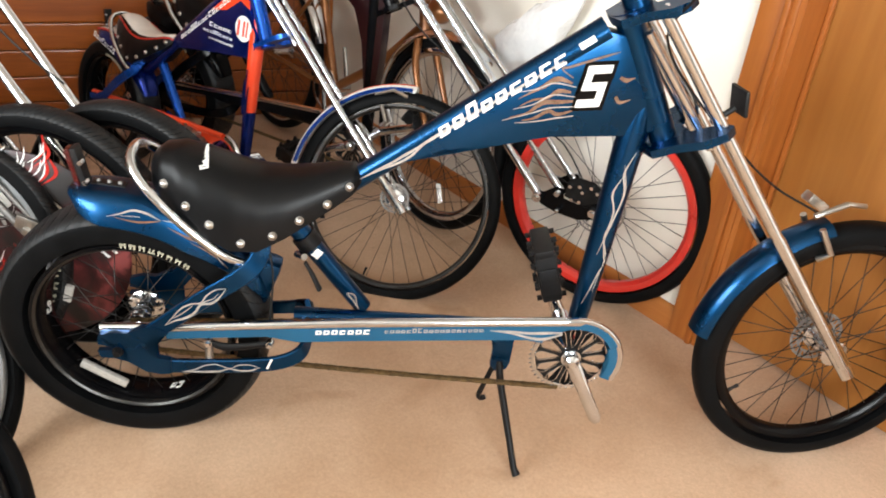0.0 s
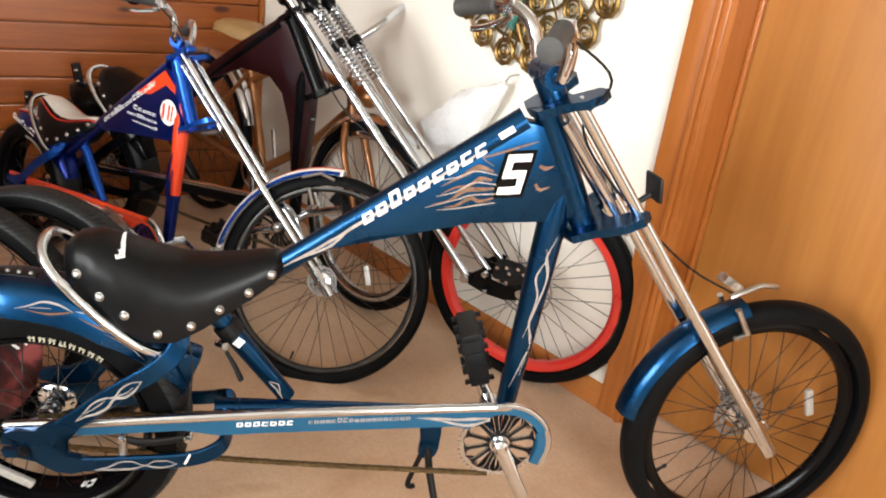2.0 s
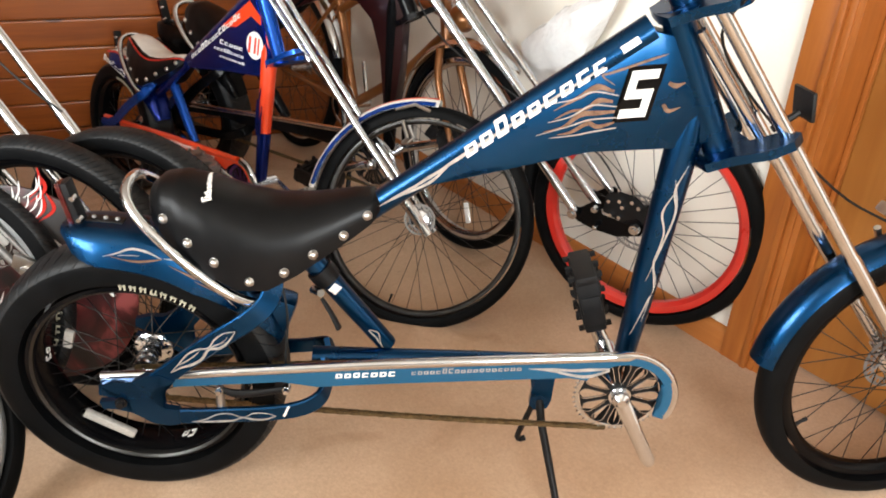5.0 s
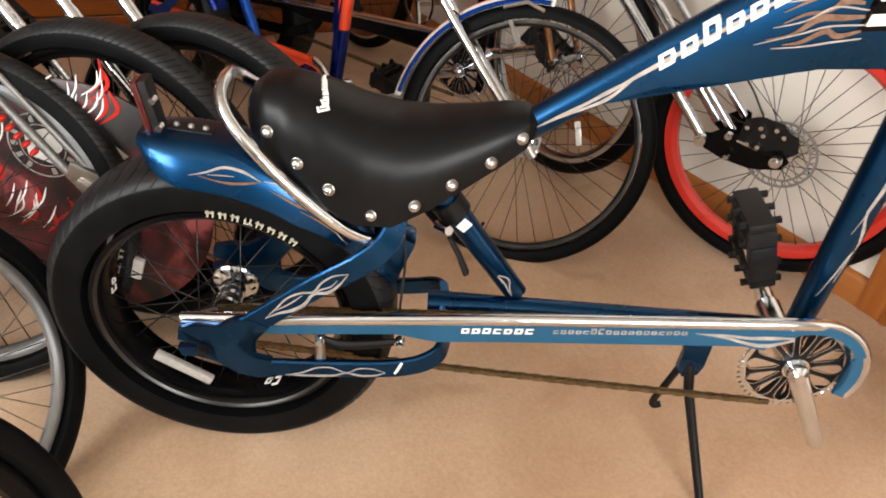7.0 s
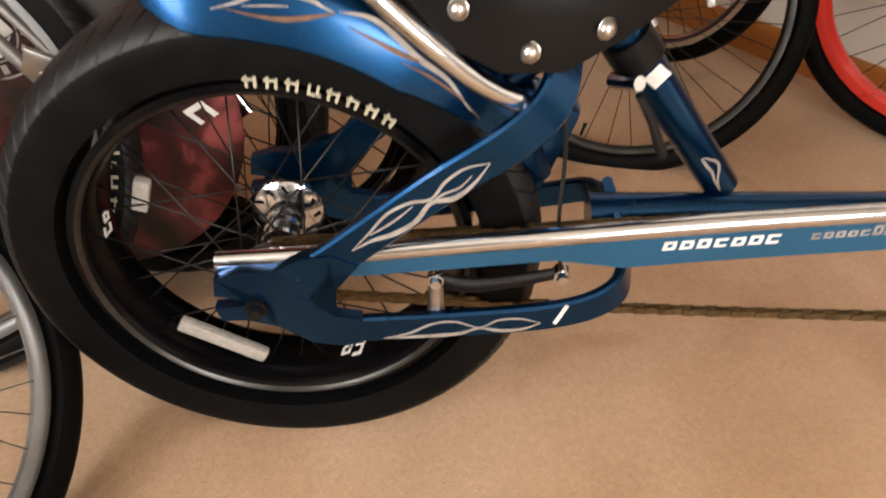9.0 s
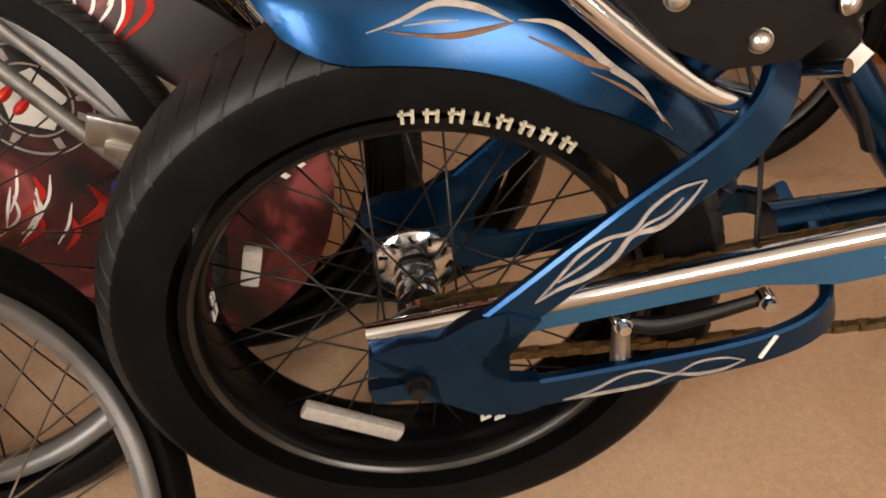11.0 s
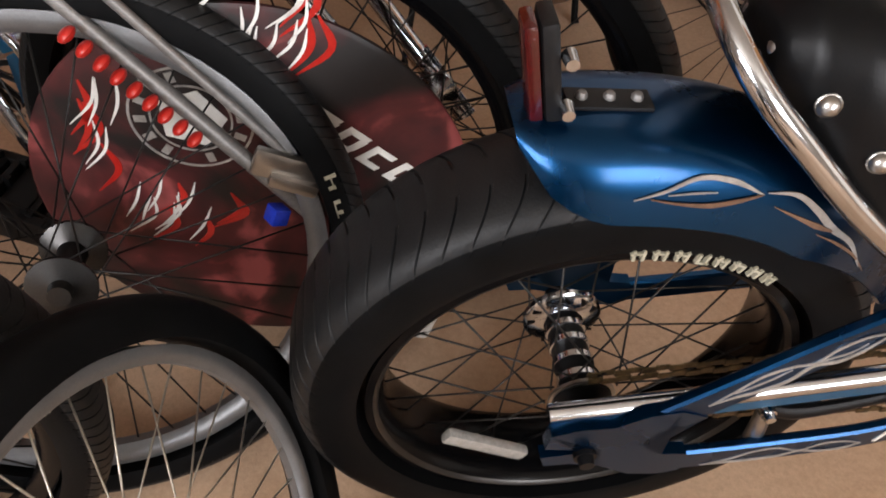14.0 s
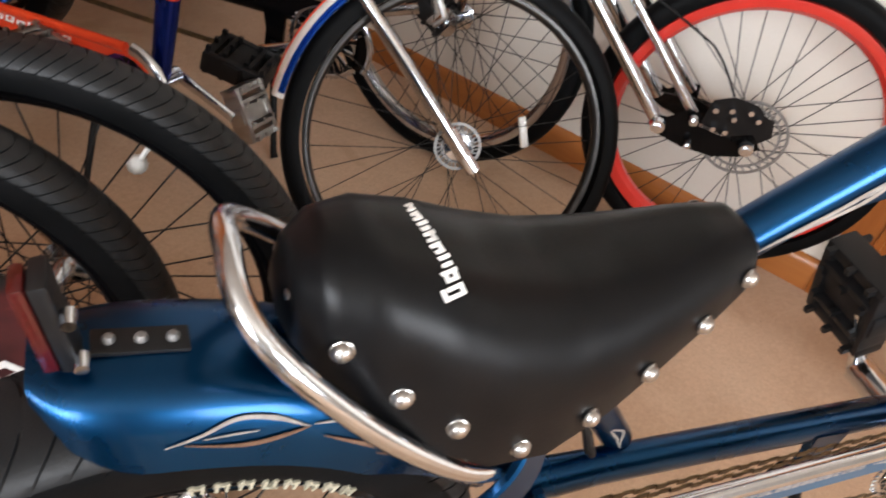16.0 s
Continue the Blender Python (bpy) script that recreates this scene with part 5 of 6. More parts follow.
band = [(-0.19, 0.823), (-0.03, 0.938), (0.03, 0.895), (0.035, 0.868), (-0.02, 0.888), (-0.10, 0.838)]
part("band", plated(band, -0.0248, -0.0225), RED_PAINT, race_bike, "orange-red band at the front of the tank")
part("band_lettering", bars(bmesh.new(), -0.375, 0.668, -0.075, 0.878, 0.019, 14, -0.0249, 41, 0.3), WHITE_DECAL, race_bike, "white block lettering on the band", smooth=False)
part("roundel", lathe(bmesh.new(), [(0.0, -0.0012), (0.046, -0.0012), (0.046, 0.0), (0.0, 0.0)], 28), WHITE_DECAL, race_bike, "white number roundel", Matrix.Translation((0.005, -0.0243, 0.795)))
for x0, w in ((-0.024, 0.012), (0.006, 0.010), (0.024, 0.008)):
    part("roundel_figure", boxed((w, 0.001, 0.056), pose(x0 + 0.002, -0.0260, 0.795, 0, 6, 0)), RED_PAINT, race_bike)
for z0, x0, x1, n, hh in ((0.762, -0.20, -0.06, 5, 0.016), (0.737, -0.235, -0.055, 9, 0.013), (0.715, -0.20, -0.05, 8, 0.009)):
    part("tank_lettering", bars(bmesh.new(), x0, z0, x1, z0, hh, n, -0.0243, int(z0 * 1000), 0.1), WHITE_DECAL, race_bike, "small white block lettering", smooth=False)
part("guard_lettering", bars(bmesh.new(), -0.60, 0.326, -0.12, 0.365, 0.017, 16, -0.0925, 44, 0.2), WHITE_DECAL, race_bike, "white block lettering on the guard", smooth=False)
part("down_tube_sleeve", tube([(0.0405, 0, 0.50), (0.030, 0, 0.32)], [0.0255, 0.0215], 14), RACE_BLUE, race_bike, "blue lower half of the down tube")
for pts in ([(0.052, 0.66), (0.042, 0.58), (0.05, 0.50)], [(0.036, 0.62), (0.033, 0.55), (0.038, 0.49)], [(0.062, 0.60), (0.055, 0.54), (0.052, 0.49)]):
    part("flame_decal", ribbon(bmesh.new(), pts, [0.001, 0.006, 0.010], y=-0.0285, thick=0.004), RACE_BLUE, race_bike, "dark blue flame on the red tube")
part("fender_lettering", bars(bmesh.new(), -0.97, 0.545, -0.80, 0.50, 0.026, 8, -0.0640, 45, 0.2), WHITE_DECAL, race_bike, "white block lettering on the rear mudguard", smooth=False)
tip = []
for q in range(9):
    a = radians(107 - 3.4 * q)
    tip.append(REAR_C + Vector((math.cos(a) * (0.318 - 0.0009 * q), 0, math.sin(a) * (0.318 - 0.0009 * q))))
part("fender_panel", sweep(bmesh.new(), tip, 0.040, 14, flat=0.12), SEAT_WHITE, race_bike, "white panel on the mudguard's tail")
for sg in (-1, 1):
    part("fender_stripe", sweep(bmesh.new(), [p + Vector((0, sg * 0.041, -0.003)) for p in tip], 0.005, 8), RED_BRIGHT, race_bike, "red stripe beside the white panel")
b = bmesh.new()
bmesh.ops.create_uvsphere(b, u_segments=18, v_segments=10, radius=0.03, matrix=Matrix.Translation((-0.055, -0.150, 1.172)) @ Matrix.Diagonal((1, 1, 0.8, 1)))
part("bell", b, BLACK_PAINT, race_bike, "black and chrome handlebar bell")

SPRINGER = dict(paint=BLACK_PAINT, front_R=0.332, front_x=0.892, crank=200, tank_outline=[(-0.42, 0.66), (-0.30, 0.79), (-0.18, 0.88), (-0.05, 0.965), (0.0, 0.962), (0.10, 0.80), (0.085, 0.60), (0.06, 0.45), (0.025, 0.45), (0.01, 0.64), (-0.02, 0.74), (-0.07, 0.785), (-0.18, 0.79), (-0.30, 0.735)], tank_paint=DARK_RED, tank_word="swooping black and dark red tank panel", clamp=BLACK_PAINT, fork="springer", front_rim=RED_RIM, rim_w=0.04, rim_d=0.022, front_word="front wheel with a bright red rim", front_fender=False, disc_side=-1, disc_r=0.085, front_refl=False, valve=268, guard_panel=BLACK_PAINT, lever=CHROME, cable=False)
springer_bike = chopper("chopper_bicycle", "black chopper bicycle with springer fork and red front rim", placed(-0.487, 1.120, -32.3, 2.2, 0.95), SPRINGER, 0.6)


def by_wheel(x, y, yaw, lean=0.0, scale=1.0):
    """The pose that brings the front wheel of an unsteered chopper to stand at (x, y)."""
    d = 0.585 * scale
    return placed(x - d * math.cos(radians(yaw)), y - d * math.sin(radians(yaw)), yaw, lean, scale)


FAT_FRONT = dict(paint=BLACK_PAINT, front_w=0.064, front_d=0.05, rim_w=0.030, rim_d=0.015, front_tread=(136, 0.13, 0.0026, 0.66, 2), front_fender=False, front_disc=False, front_refl=False, kick=True)
c_bike = chopper("chopper_bicycle", "black chopper bicycle with a wide front tyre and ball valve cap", by_wheel(-1.00, 0.375, -19.6), dict(FAT_FRONT, valve=62, valve_mat=WHITE_DECAL, valve_cap="ball", front_word="black front wheel with thin spokes"))
b_bike = chopper("chopper_bicycle", "dark red chopper bicycle with chrome fork and wide tyre", by_wheel(-1.165, 0.305, -12, 0, 1.0), dict(FAT_FRONT, paint=DARK_RED, front_word="black front wheel"))
a_bike = chopper("chopper_bicycle", "black and red chopper bicycle with silver rim and beaded fork", by_wheel(-1.377, 0.055, 7, -16), dict(FAT_FRONT, legs=(), front_w=0.056, front_d=0.050, rim_d=0.015, hub_r=0.022, hub_mat=RIM_DARK, paint=DARK_RED, front_rim=ALLOY, print_front=-6, valve=8, valve_mat=BLUE_DICE, valve_cap="dice", front_word="silver front rim with thin spokes"))
d_bike = chopper("chopper_bicycle", "black chopper bicycle with a narrow silver-rimmed front wheel", by_wheel(-1.160, -0.250, 72, -22, 0.87), dict(FAT_FRONT, front_w=0.056, front_d=0.054, front_tread=None, rim_w=0.022, rim_d=0.011, front_rim=ALLOY, spoke=SPOKE_BRIGHT, front_word="silver front rim with bright spokes"))

e_bike = chopper("chopper_bicycle", "black chopper bicycle with a wide printed front tyre", by_wheel(-1.625, -0.03, 0), dict(FAT_FRONT, print_front=30, front_word="black front wheel"))
f_bike = chopper("chopper_bicycle", "black chopper bicycle with a plain black front tyre", by_wheel(-0.940, -0.682, 81, -21), dict(FAT_FRONT, front_tread=None, front_word="black front wheel"))

# printed round wheel cover with the fork leg that carries it
cover = thing("disc_wheel", "round maroon printed wheel cover with a beaded chrome fork", "wheel cover", pose(-1.19, 0.228, 0.300, 0, 0, -4))
part("disc", lathe(bmesh.new(), [(0.0, -0.004), (0.230, -0.004), (0.235, -0.001), (0.235, 0.003), (0.0, 0.004)], 64), PRINT, cover, "maroon print with pink patches")
b = bmesh.new()
bars(b, 0.050, 0.108, 0.190, -0.010, 0.044, 5, -0.0042, 11, 0.3)
bars(b, -0.05, 0.192, 0.047, 0.112, 0.012, 3, -0.0042, 12, 0.3)
part("print_lettering", b, WHITE_DECAL, cover, "white block lettering", smooth=False)
rnd = random.Random(4)
for cx, cz, sx, sz, n, mt in ((0.045, 0.222, 0.035, 0.05, 10, WHITE_DECAL), (-0.085, -0.005, 0.04, 0.055, 9, WHITE_DECAL), (-0.13, 0.10, 0.02, 0.06, 5, WHITE_DECAL), (-0.02, 0.245, 0.03, 0.02, 4, WHITE_DECAL), (0.078, 0.21, 0.008, 0.07, 4, RED_BRIGHT), (-0.06, -0.02, 0.04, 0.05, 5, RED_BRIGHT), (-0.16, 0.09, 0.012, 0.07, 4, RED_BRIGHT)):
    for k in range(n):
        x0, z0 = cx + rnd.uniform(-sx, sx), cz + rnd.uniform(-0.3, 1) * sz
        red = mt is RED_BRIGHT
        pts = [(x0, z0), (x0 + (0.004 if red else -0.008) + rnd.uniform(-0.006, 0.006), z0 - sz * 0.5), (x0 - 0.028 + rnd.uniform(-0.01, 0.01), z0 - sz * 0.95)]
        part("flame_decal", ribbon(bmesh.new(), pts, [0.002, 0.008, 0.006, 0.001] if red else [0.001, 0.0035, 0.003, 0.0008], y=-0.0042 if not red else -0.0040), mt, cover, "red flame line" if red else "white flame line")
b = bmesh.new()
for r0, r1 in ((0.062, 0.0595), (0.041, 0.039)):
    lathe(b, [(r0, -0.0052), (r1, -0.0052), (r1, -0.0042), (r0, -0.0042)], 40, True)
for k in range(14):
    a = k * 2 * math.pi / 14
    if k % 7 == 3:
        continue
    box(b, (0.008, 0.001, 0.012), pose(math.cos(a) * 0.0505, -0.0047, math.sin(a) * 0.0505, 0, -math.degrees(a) + 90, 0))
bmesh.ops.translate(b, verts=b.verts, vec=(-0.052, 0, 0.108))
part("emblem", b, SILVER, cover, "round white emblem", smooth=False)
part("emblem_field", lathe(bmesh.new(), [(0.0, -0.0048), (0.036, -0.0048), (0.036, -0.004), (0.0, -0.004)], 5), SEAT_WHITE, cover, m=Matrix.Translation((-0.052, 0, 0.108)))
d0, d1 = Vector((-0.19, -0.040, 0.337)), Vector((0.058, -0.040, 0.016))
part("fork_leg", tube([d0, d0.lerp(d1, 0.5), d0.lerp(d1, 0.52), d1], [0.007, 0.007, 0.0085, 0.008], 12), ROTOR, cover, "chrome fork leg")
part("fork_leg", tube([d0 + Vector((0.028, 0.0, 0.022)), d1 + Vector((0.024, 0.0, 0.03))], 0.005, 12), ROTOR, cover)
bead = bmesh.new()
bmesh.ops.create_uvsphere(bead, u_segments=12, v_segments=8, radius=0.0095, matrix=Matrix.Diagonal((1, 1, 0.55, 1)))
first = None
for k in range(9):
    p = Matrix.Translation(d0.lerp(d1, 0.30 + 0.043 * k) + Vector((-0.006, -0.016, -0.006))) @ pose(0, 0, 0, 0, -37.7, 0)
    if first is None:
        first = part("bead", bead, RED_BRIGHT, cover, m=p)
    else:
        part("bead", first.data, None, cover, m=p)
b = bmesh.new()
box(b, (0.07, 0.01, 0.035), pose(0.045, -0.048, 0.082, 0, 20, 0), 0.005)
box(b, (0.05, 0.016, 0.016), pose(0.05, -0.052, 0.066, 0, 20, 0), 0.004)
part("fork_bracket", b, STEEL, cover, "cast fork bracket")


# ---- decals and small fittings of the blue chopper ----
TANK_Y = -0.0218


def on_tank(x, z):
    """A place on the tank's emblem, from its middle, with the emblem's slant."""
    return (-0.040 + x * 0.74 + z * 0.12, 0.860 + z * 0.92 + x * 0.10)


field = ((-0.036, 0.016), (-0.036, 0.05), (0.04, 0.05), (0.041, 0.016), (0.036, 0.012), (0.039, 0.008), (0.039, -0.05), (-0.038, -0.05), (-0.038, -0.016), (-0.030, -0.014))
part("tank_emblem_field", plated([on_tank(x, z) for x, z in field], TANK_Y + 0.0006, TANK_Y - 0.0004), BLACK_PAINT, main_bike, "black field behind the emblem")
letter = bmesh.new()
for x0, x1, z0, z1 in ((-0.027, 0.031, 0.026, 0.042), (-0.027, -0.010, -0.001, 0.0262), (-0.027, 0.029, -0.008, 0.008), (0.012, 0.029, -0.026, -0.0078), (-0.029, 0.029, -0.042, -0.026)):
    plate(letter, [on_tank(x0, z0), on_tank(x1, z0), on_tank(x1, z1), on_tank(x0, z1)], TANK_Y - 0.0003 - 0.00001 * len(letter.faces), TANK_Y - 0.0014 - 0.00001 * len(letter.faces))
part("tank_emblem", letter, WHITE_DECAL, main_bike, "white angular emblem on the tank", smooth=False)
for pts, w in (
    ([(-0.078, 0.862), (-0.105, 0.868), (-0.128, 0.852), (-0.150, 0.838), (-0.168, 0.826)], [0.004, 0.010, 0.007, 0.003, 0.001]),
    ([(-0.078, 0.846), (-0.100, 0.846), (-0.118, 0.832), (-0.142, 0.826), (-0.165, 0.812)], [0.004, 0.009, 0.004, 0.004, 0.001]),
    ([(-0.072, 0.830), (-0.098, 0.826), (-0.125, 0.822), (-0.150, 0.800), (-0.180, 0.790)], [0.004, 0.008, 0.009, 0.004, 0.001]),
    ([(-0.070, 0.812), (-0.095, 0.803), (-0.112, 0.808), (-0.136, 0.792), (-0.158, 0.786)], [0.003, 0.007, 0.007, 0.005, 0.001]),
    ([(-0.078, 0.872), (-0.100, 0.886), (-0.085, 0.892), (-0.03, 0.915), (-0.005, 0.925)], [0.001, 0.003, 0.004, 0.004, 0.001]),
    ([(0.004, 0.880), (0.016, 0.876), (0.030, 0.882)], [0.006, 0.008, 0.001]),
    ([(0.002, 0.845), (0.012, 0.835), (0.030, 0.842)], [0.006, 0.007, 0.001]),
):
    part("flame_decal", ribbon(bmesh.new(), pts, w, y=TANK_Y - 0.0004), COPPER, main_bike, "copper flame on the tank")
for pts, w in (
    ([(-0.070, 0.856), (-0.11, 0.860), (-0.14, 0.846), (-0.178, 0.836)], [0.0015, 0.0025, 0.002, 0.0008]),
    ([(-0.070, 0.838), (-0.11, 0.838), (-0.14, 0.818), (-0.175, 0.806)], [0.0015, 0.0025, 0.002, 0.0008]),
    ([(-0.068, 0.820), (-0.11, 0.814), (-0.14, 0.802), (-0.192, 0.783)], [0.0015, 0.0025, 0.002, 0.0008]),
    ([(-0.066, 0.803), (-0.10, 0.795), (-0.13, 0.787), (-0.17, 0.780)], [0.0015, 0.0025, 0.002, 0.0008]),
):
    part("flame_outline", ribbon(bmesh.new(), pts, w, y=TANK_Y - 0.0006), SILVER, main_bike, "thin silver flame outline")


b = bmesh.new()
bars(b, -0.300, 0.738, -0.090, 0.900, 0.029, 9, -0.0235, 21, 0.35)
part("tube_lettering", b, WHITE_DECAL, main_bike, "chunky white block lettering along the tube", smooth=False)
b = bmesh.new()
flame(b, -0.33, 0.722, -0.44, 0.640, 0.016, -0.0222, 1, 0.005)
part("flame_decal", b, SILVER, main_bike, "silver flame on the top tube")
part("underline", ribbon(bmesh.new(), [(-0.36, 0.698), (-0.31, 0.740), (-0.2, 0.824), (-0.10, 0.900)], [0.002, 0.006, 0.005, 0.003], y=-0.0229), SILVER, main_bike, "silver stripe under the lettering")
part("tube_label", boxed((0.03, 0.001, 0.012), pose(-0.065, -0.0236, 0.936, 0, -37.7, 0)), WHITE_DECAL, main_bike, "small white label")
for dx, z0, z1, sg in ((0.062, 0.745, 0.60, 1), (0.045, 0.72, 0.52, -1), (0.054, 0.62, 0.43, 1), (0.038, 0.56, 0.40, -1), (0.05, 0.70, 0.56, 1)):
    rb = ribbon(bmesh.new(), [(dx, z0), (dx - 0.014 * sg, z0 - (z0 - z1) * 0.3), (dx - 0.004 * sg, z0 - (z0 - z1) * 0.6), (dx - 0.012, z1)], [0.0006, 0.0034, 0.0028, 0.0006], y=lambda x, z: -math.sqrt(max(1e-5, (0.018 + 0.0285 * (z - 0.3) / 1.1) ** 2 - (x - 0.03 - 0.045 * (z - 0.33)) ** 2)) - 0.001)
    part("flame_decal", rb, SILVER, main_bike, "silver flame on the down tube")
b = bmesh.new()
bars(b, -0.510, 0.331, -0.400, 0.341, 0.016, 7, -0.0922, 31, 0.2)
part("guard_lettering", b, WHITE_DECAL, main_bike, "white block lettering on the guard", smooth=False)
b = bmesh.new()
bars(b, -0.374, 0.345, -0.176, 0.364, 0.011, 18, -0.0922, 32, 0.1)
part("guard_lettering", b, SILVER, main_bike, "small silver block lettering", smooth=False)
b = bmesh.new()
flame(b, -0.02, 0.372, -0.165, 0.362, 0.03, -0.0922, 1, 0.007)
part("flame_decal", b, SILVER, main_bike, "silver flame at the guard's front")
for pts, w in (
    ([(-0.675, 0.437), (-0.695, 0.432), (-0.712, 0.418), (-0.724, 0.400), (-0.742, 0.396), (-0.762, 0.384), (-0.779, 0.362), (-0.795, 0.342)], [0.0008, 0.0022, 0.0028, 0.0024, 0.0030, 0.0028, 0.0020, 0.0006]),
    ([(-0.675, 0.437), (-0.688, 0.416), (-0.704, 0.401), (-0.724, 0.396), (-0.737, 0.376), (-0.756, 0.362), (-0.776, 0.354), (-0.795, 0.342)], [0.0008, 0.0030, 0.0050, 0.0040, 0.0045, 0.0050, 0.0030, 0.0006]),
    ([(-0.690, 0.424), (-0.700, 0.412), (-0.714, 0.405), (-0.722, 0.398)], [0.0006, 0.0016, 0.0020, 0.0012]),
    ([(-0.740, 0.392), (-0.752, 0.380), (-0.764, 0.370), (-0.778, 0.360)], [0.0006, 0.0020, 0.0022, 0.0008]),
):
    part("flame_decal", ribbon(bmesh.new(), pts, w, y=-0.1066, thick=0.0010), SILVER, main_bike, "silver flame on the stay")
for pts, w in (
    ([(-0.616, 0.250), (-0.636, 0.256), (-0.658, 0.254), (-0.676, 0.244), (-0.700, 0.252), (-0.722, 0.249), (-0.745, 0.236), (-0.770, 0.229)], [0.0006, 0.0020, 0.0024, 0.0016, 0.0020, 0.0024, 0.0026, 0.0006]),
    ([(-0.616, 0.250), (-0.634, 0.242), (-0.655, 0.240), (-0.676, 0.243), (-0.694, 0.236), (-0.716, 0.233), (-0.742, 0.231), (-0.770, 0.229)], [0.0006, 0.0030, 0.0040, 0.0020, 0.0036, 0.0044, 0.0034, 0.0006]),
):
    part("flame_decal", ribbon(bmesh.new(), pts, w, y=-0.1066), SILVER, main_bike, "silver flame on the chain stay")
part("stay_label", boxed((0.004, 0.001, 0.026), pose(-0.597, -0.1052, 0.260, 0, 22, 0)), WHITE_DECAL, main_bike, "white stripe label")


def on_fender(x, z):
    d = Vector((x - REAR_C.x, z - REAR_C.z)).length
    ang = math.degrees(math.atan2(z - REAR_C.z, x - REAR_C.x))
    t = (ang - 20) / 87
    r = 0.291 + 0.023 * t + 0.010 * max(0.0, t - 0.7) ** 2 * 11
    f = min(1.0, (max(t, 0.01) / 0.45) ** 0.7 * 0.85 + 0.15)
    s = min(1.0, (max(0.0, r - d) / (0.056 * f)) ** (1 / 3.0))
    return -0.066 * (0.4 + 0.6 * f) * s ** 0.55 - 0.0012


for pts, w, mt in (
    ([(-0.896, 0.549), (-0.874, 0.554), (-0.850, 0.561), (-0.824, 0.556), (-0.800, 0.544)], [0.0006, 0.0026, 0.0042, 0.0050, 0.0010], SILVER),
    ([(-0.884, 0.549), (-0.862, 0.544), (-0.840, 0.541), (-0.820, 0.542), (-0.800, 0.544)], [0.0006, 0.0022, 0.0044, 0.0040, 0.0012], COPPER),
    ([(-0.872, 0.551), (-0.852, 0.551), (-0.836, 0.550)], [0.0005, 0.0018, 0.0006], SILVER),
    ([(-0.797, 0.545), (-0.772, 0.539), (-0.752, 0.524), (-0.734, 0.506), (-0.710, 0.486), (-0.690, 0.456)], [0.0008, 0.0042, 0.0052, 0.0060, 0.0040, 0.0006], SILVER),
    ([(-0.790, 0.534), (-0.768, 0.522), (-0.750, 0.512), (-0.734, 0.504)], [0.0006, 0.0030, 0.0050, 0.0020], COPPER),
    ([(-0.748, 0.505), (-0.724, 0.490), (-0.700, 0.470), (-0.682, 0.448)], [0.0005, 0.0026, 0.0022, 0.0005], COPPER),
):
    part("flame_decal", ribbon(bmesh.new(), pts, w, y=on_fender), mt, main_bike, "silver flame on the mudguard" if mt is SILVER else "copper flame on the mudguard")
# seat lettering
b = bmesh.new()
rnd = random.Random(6)
for k in range(8):
    y0 = -0.052 + 0.0105 * k
    x0 = -0.716 - 0.0022 * k
    z0 = 0.6665 + 0.003 * k / 8 - (y0 / 0.085) ** 2 * 0.024
    turn = pose(x0, y0, z0, 30 * -y0 / 0.05, -14, 12)
    box(b, (0.016, 0.0028, 0.0014), turn)
    box(b, (0.016 if k % 3 else 0.009, 0.0028, 0.0014), turn @ Matrix.Translation((0.001, 0.0055, 0)))
    box(b, (0.003, 0.008, 0.0014), turn @ Matrix.Translation((rnd.choice((-0.0065, 0.0, 0.0065)), 0.003, 0)))
    box(b, (0.003, 0.008, 0.0014), turn @ Matrix.Translation((rnd.choice((-0.0065, 0.0065)), 0.003, 0)))
part("seat_lettering", b, WHITE_DECAL, main_bike, "white block lettering across the seat", smooth=False)
# brake arm inside the yoke
b = bmesh.new()
sweep(b, spline([(-0.720, -0.084, 0.290), (-0.69, -0.086, 0.282), (-0.65, -0.086, 0.286), (-0.598, -0.084, 0.296)], 5), [0.005, 0.007, 0.006, 0.005], 10, flat=1.3)
part("brake_arm", b, BLACK_SATIN, main_bike, "black rear brake arm")
for p in ((-0.719, -0.092, 0.293), (-0.598, -0.090, 0.297)):
    part("brake_bolt", lathe(bmesh.new(), [(0.0, -0.008), (0.005, -0.008), (0.0065, -0.002), (0.008, -0.002), (0.008, 0.01)], 12), CHROME, main_bike, m=Matrix.Translation(p))
part("brake_post", tube([(-0.719, -0.086, 0.300), (-0.718, -0.092, 0.246)], [0.007, 0.009], 12), STEEL, main_bike)
part("brake_cable", tube([(-0.598, -0.072, 0.299), (-0.602, -0.06, 0.34), (-0.600, -0.03, 0.42), (-0.615, 0.0, 0.49)], 0.0022, 6, smooth_n=6), BLACK_PLASTIC, main_bike)
part("stand_hook", tube([(-0.126, 0.0, 0.222), (-0.138, 0.004, 0.17), (-0.150, 0.008, 0.118), (-0.145, 0.010, 0.104), (-0.134, 0.010, 0.108)], 0.0062, 8, smooth_n=4), BLACK_SATIN, main_bike, "short black hooked stand stop")
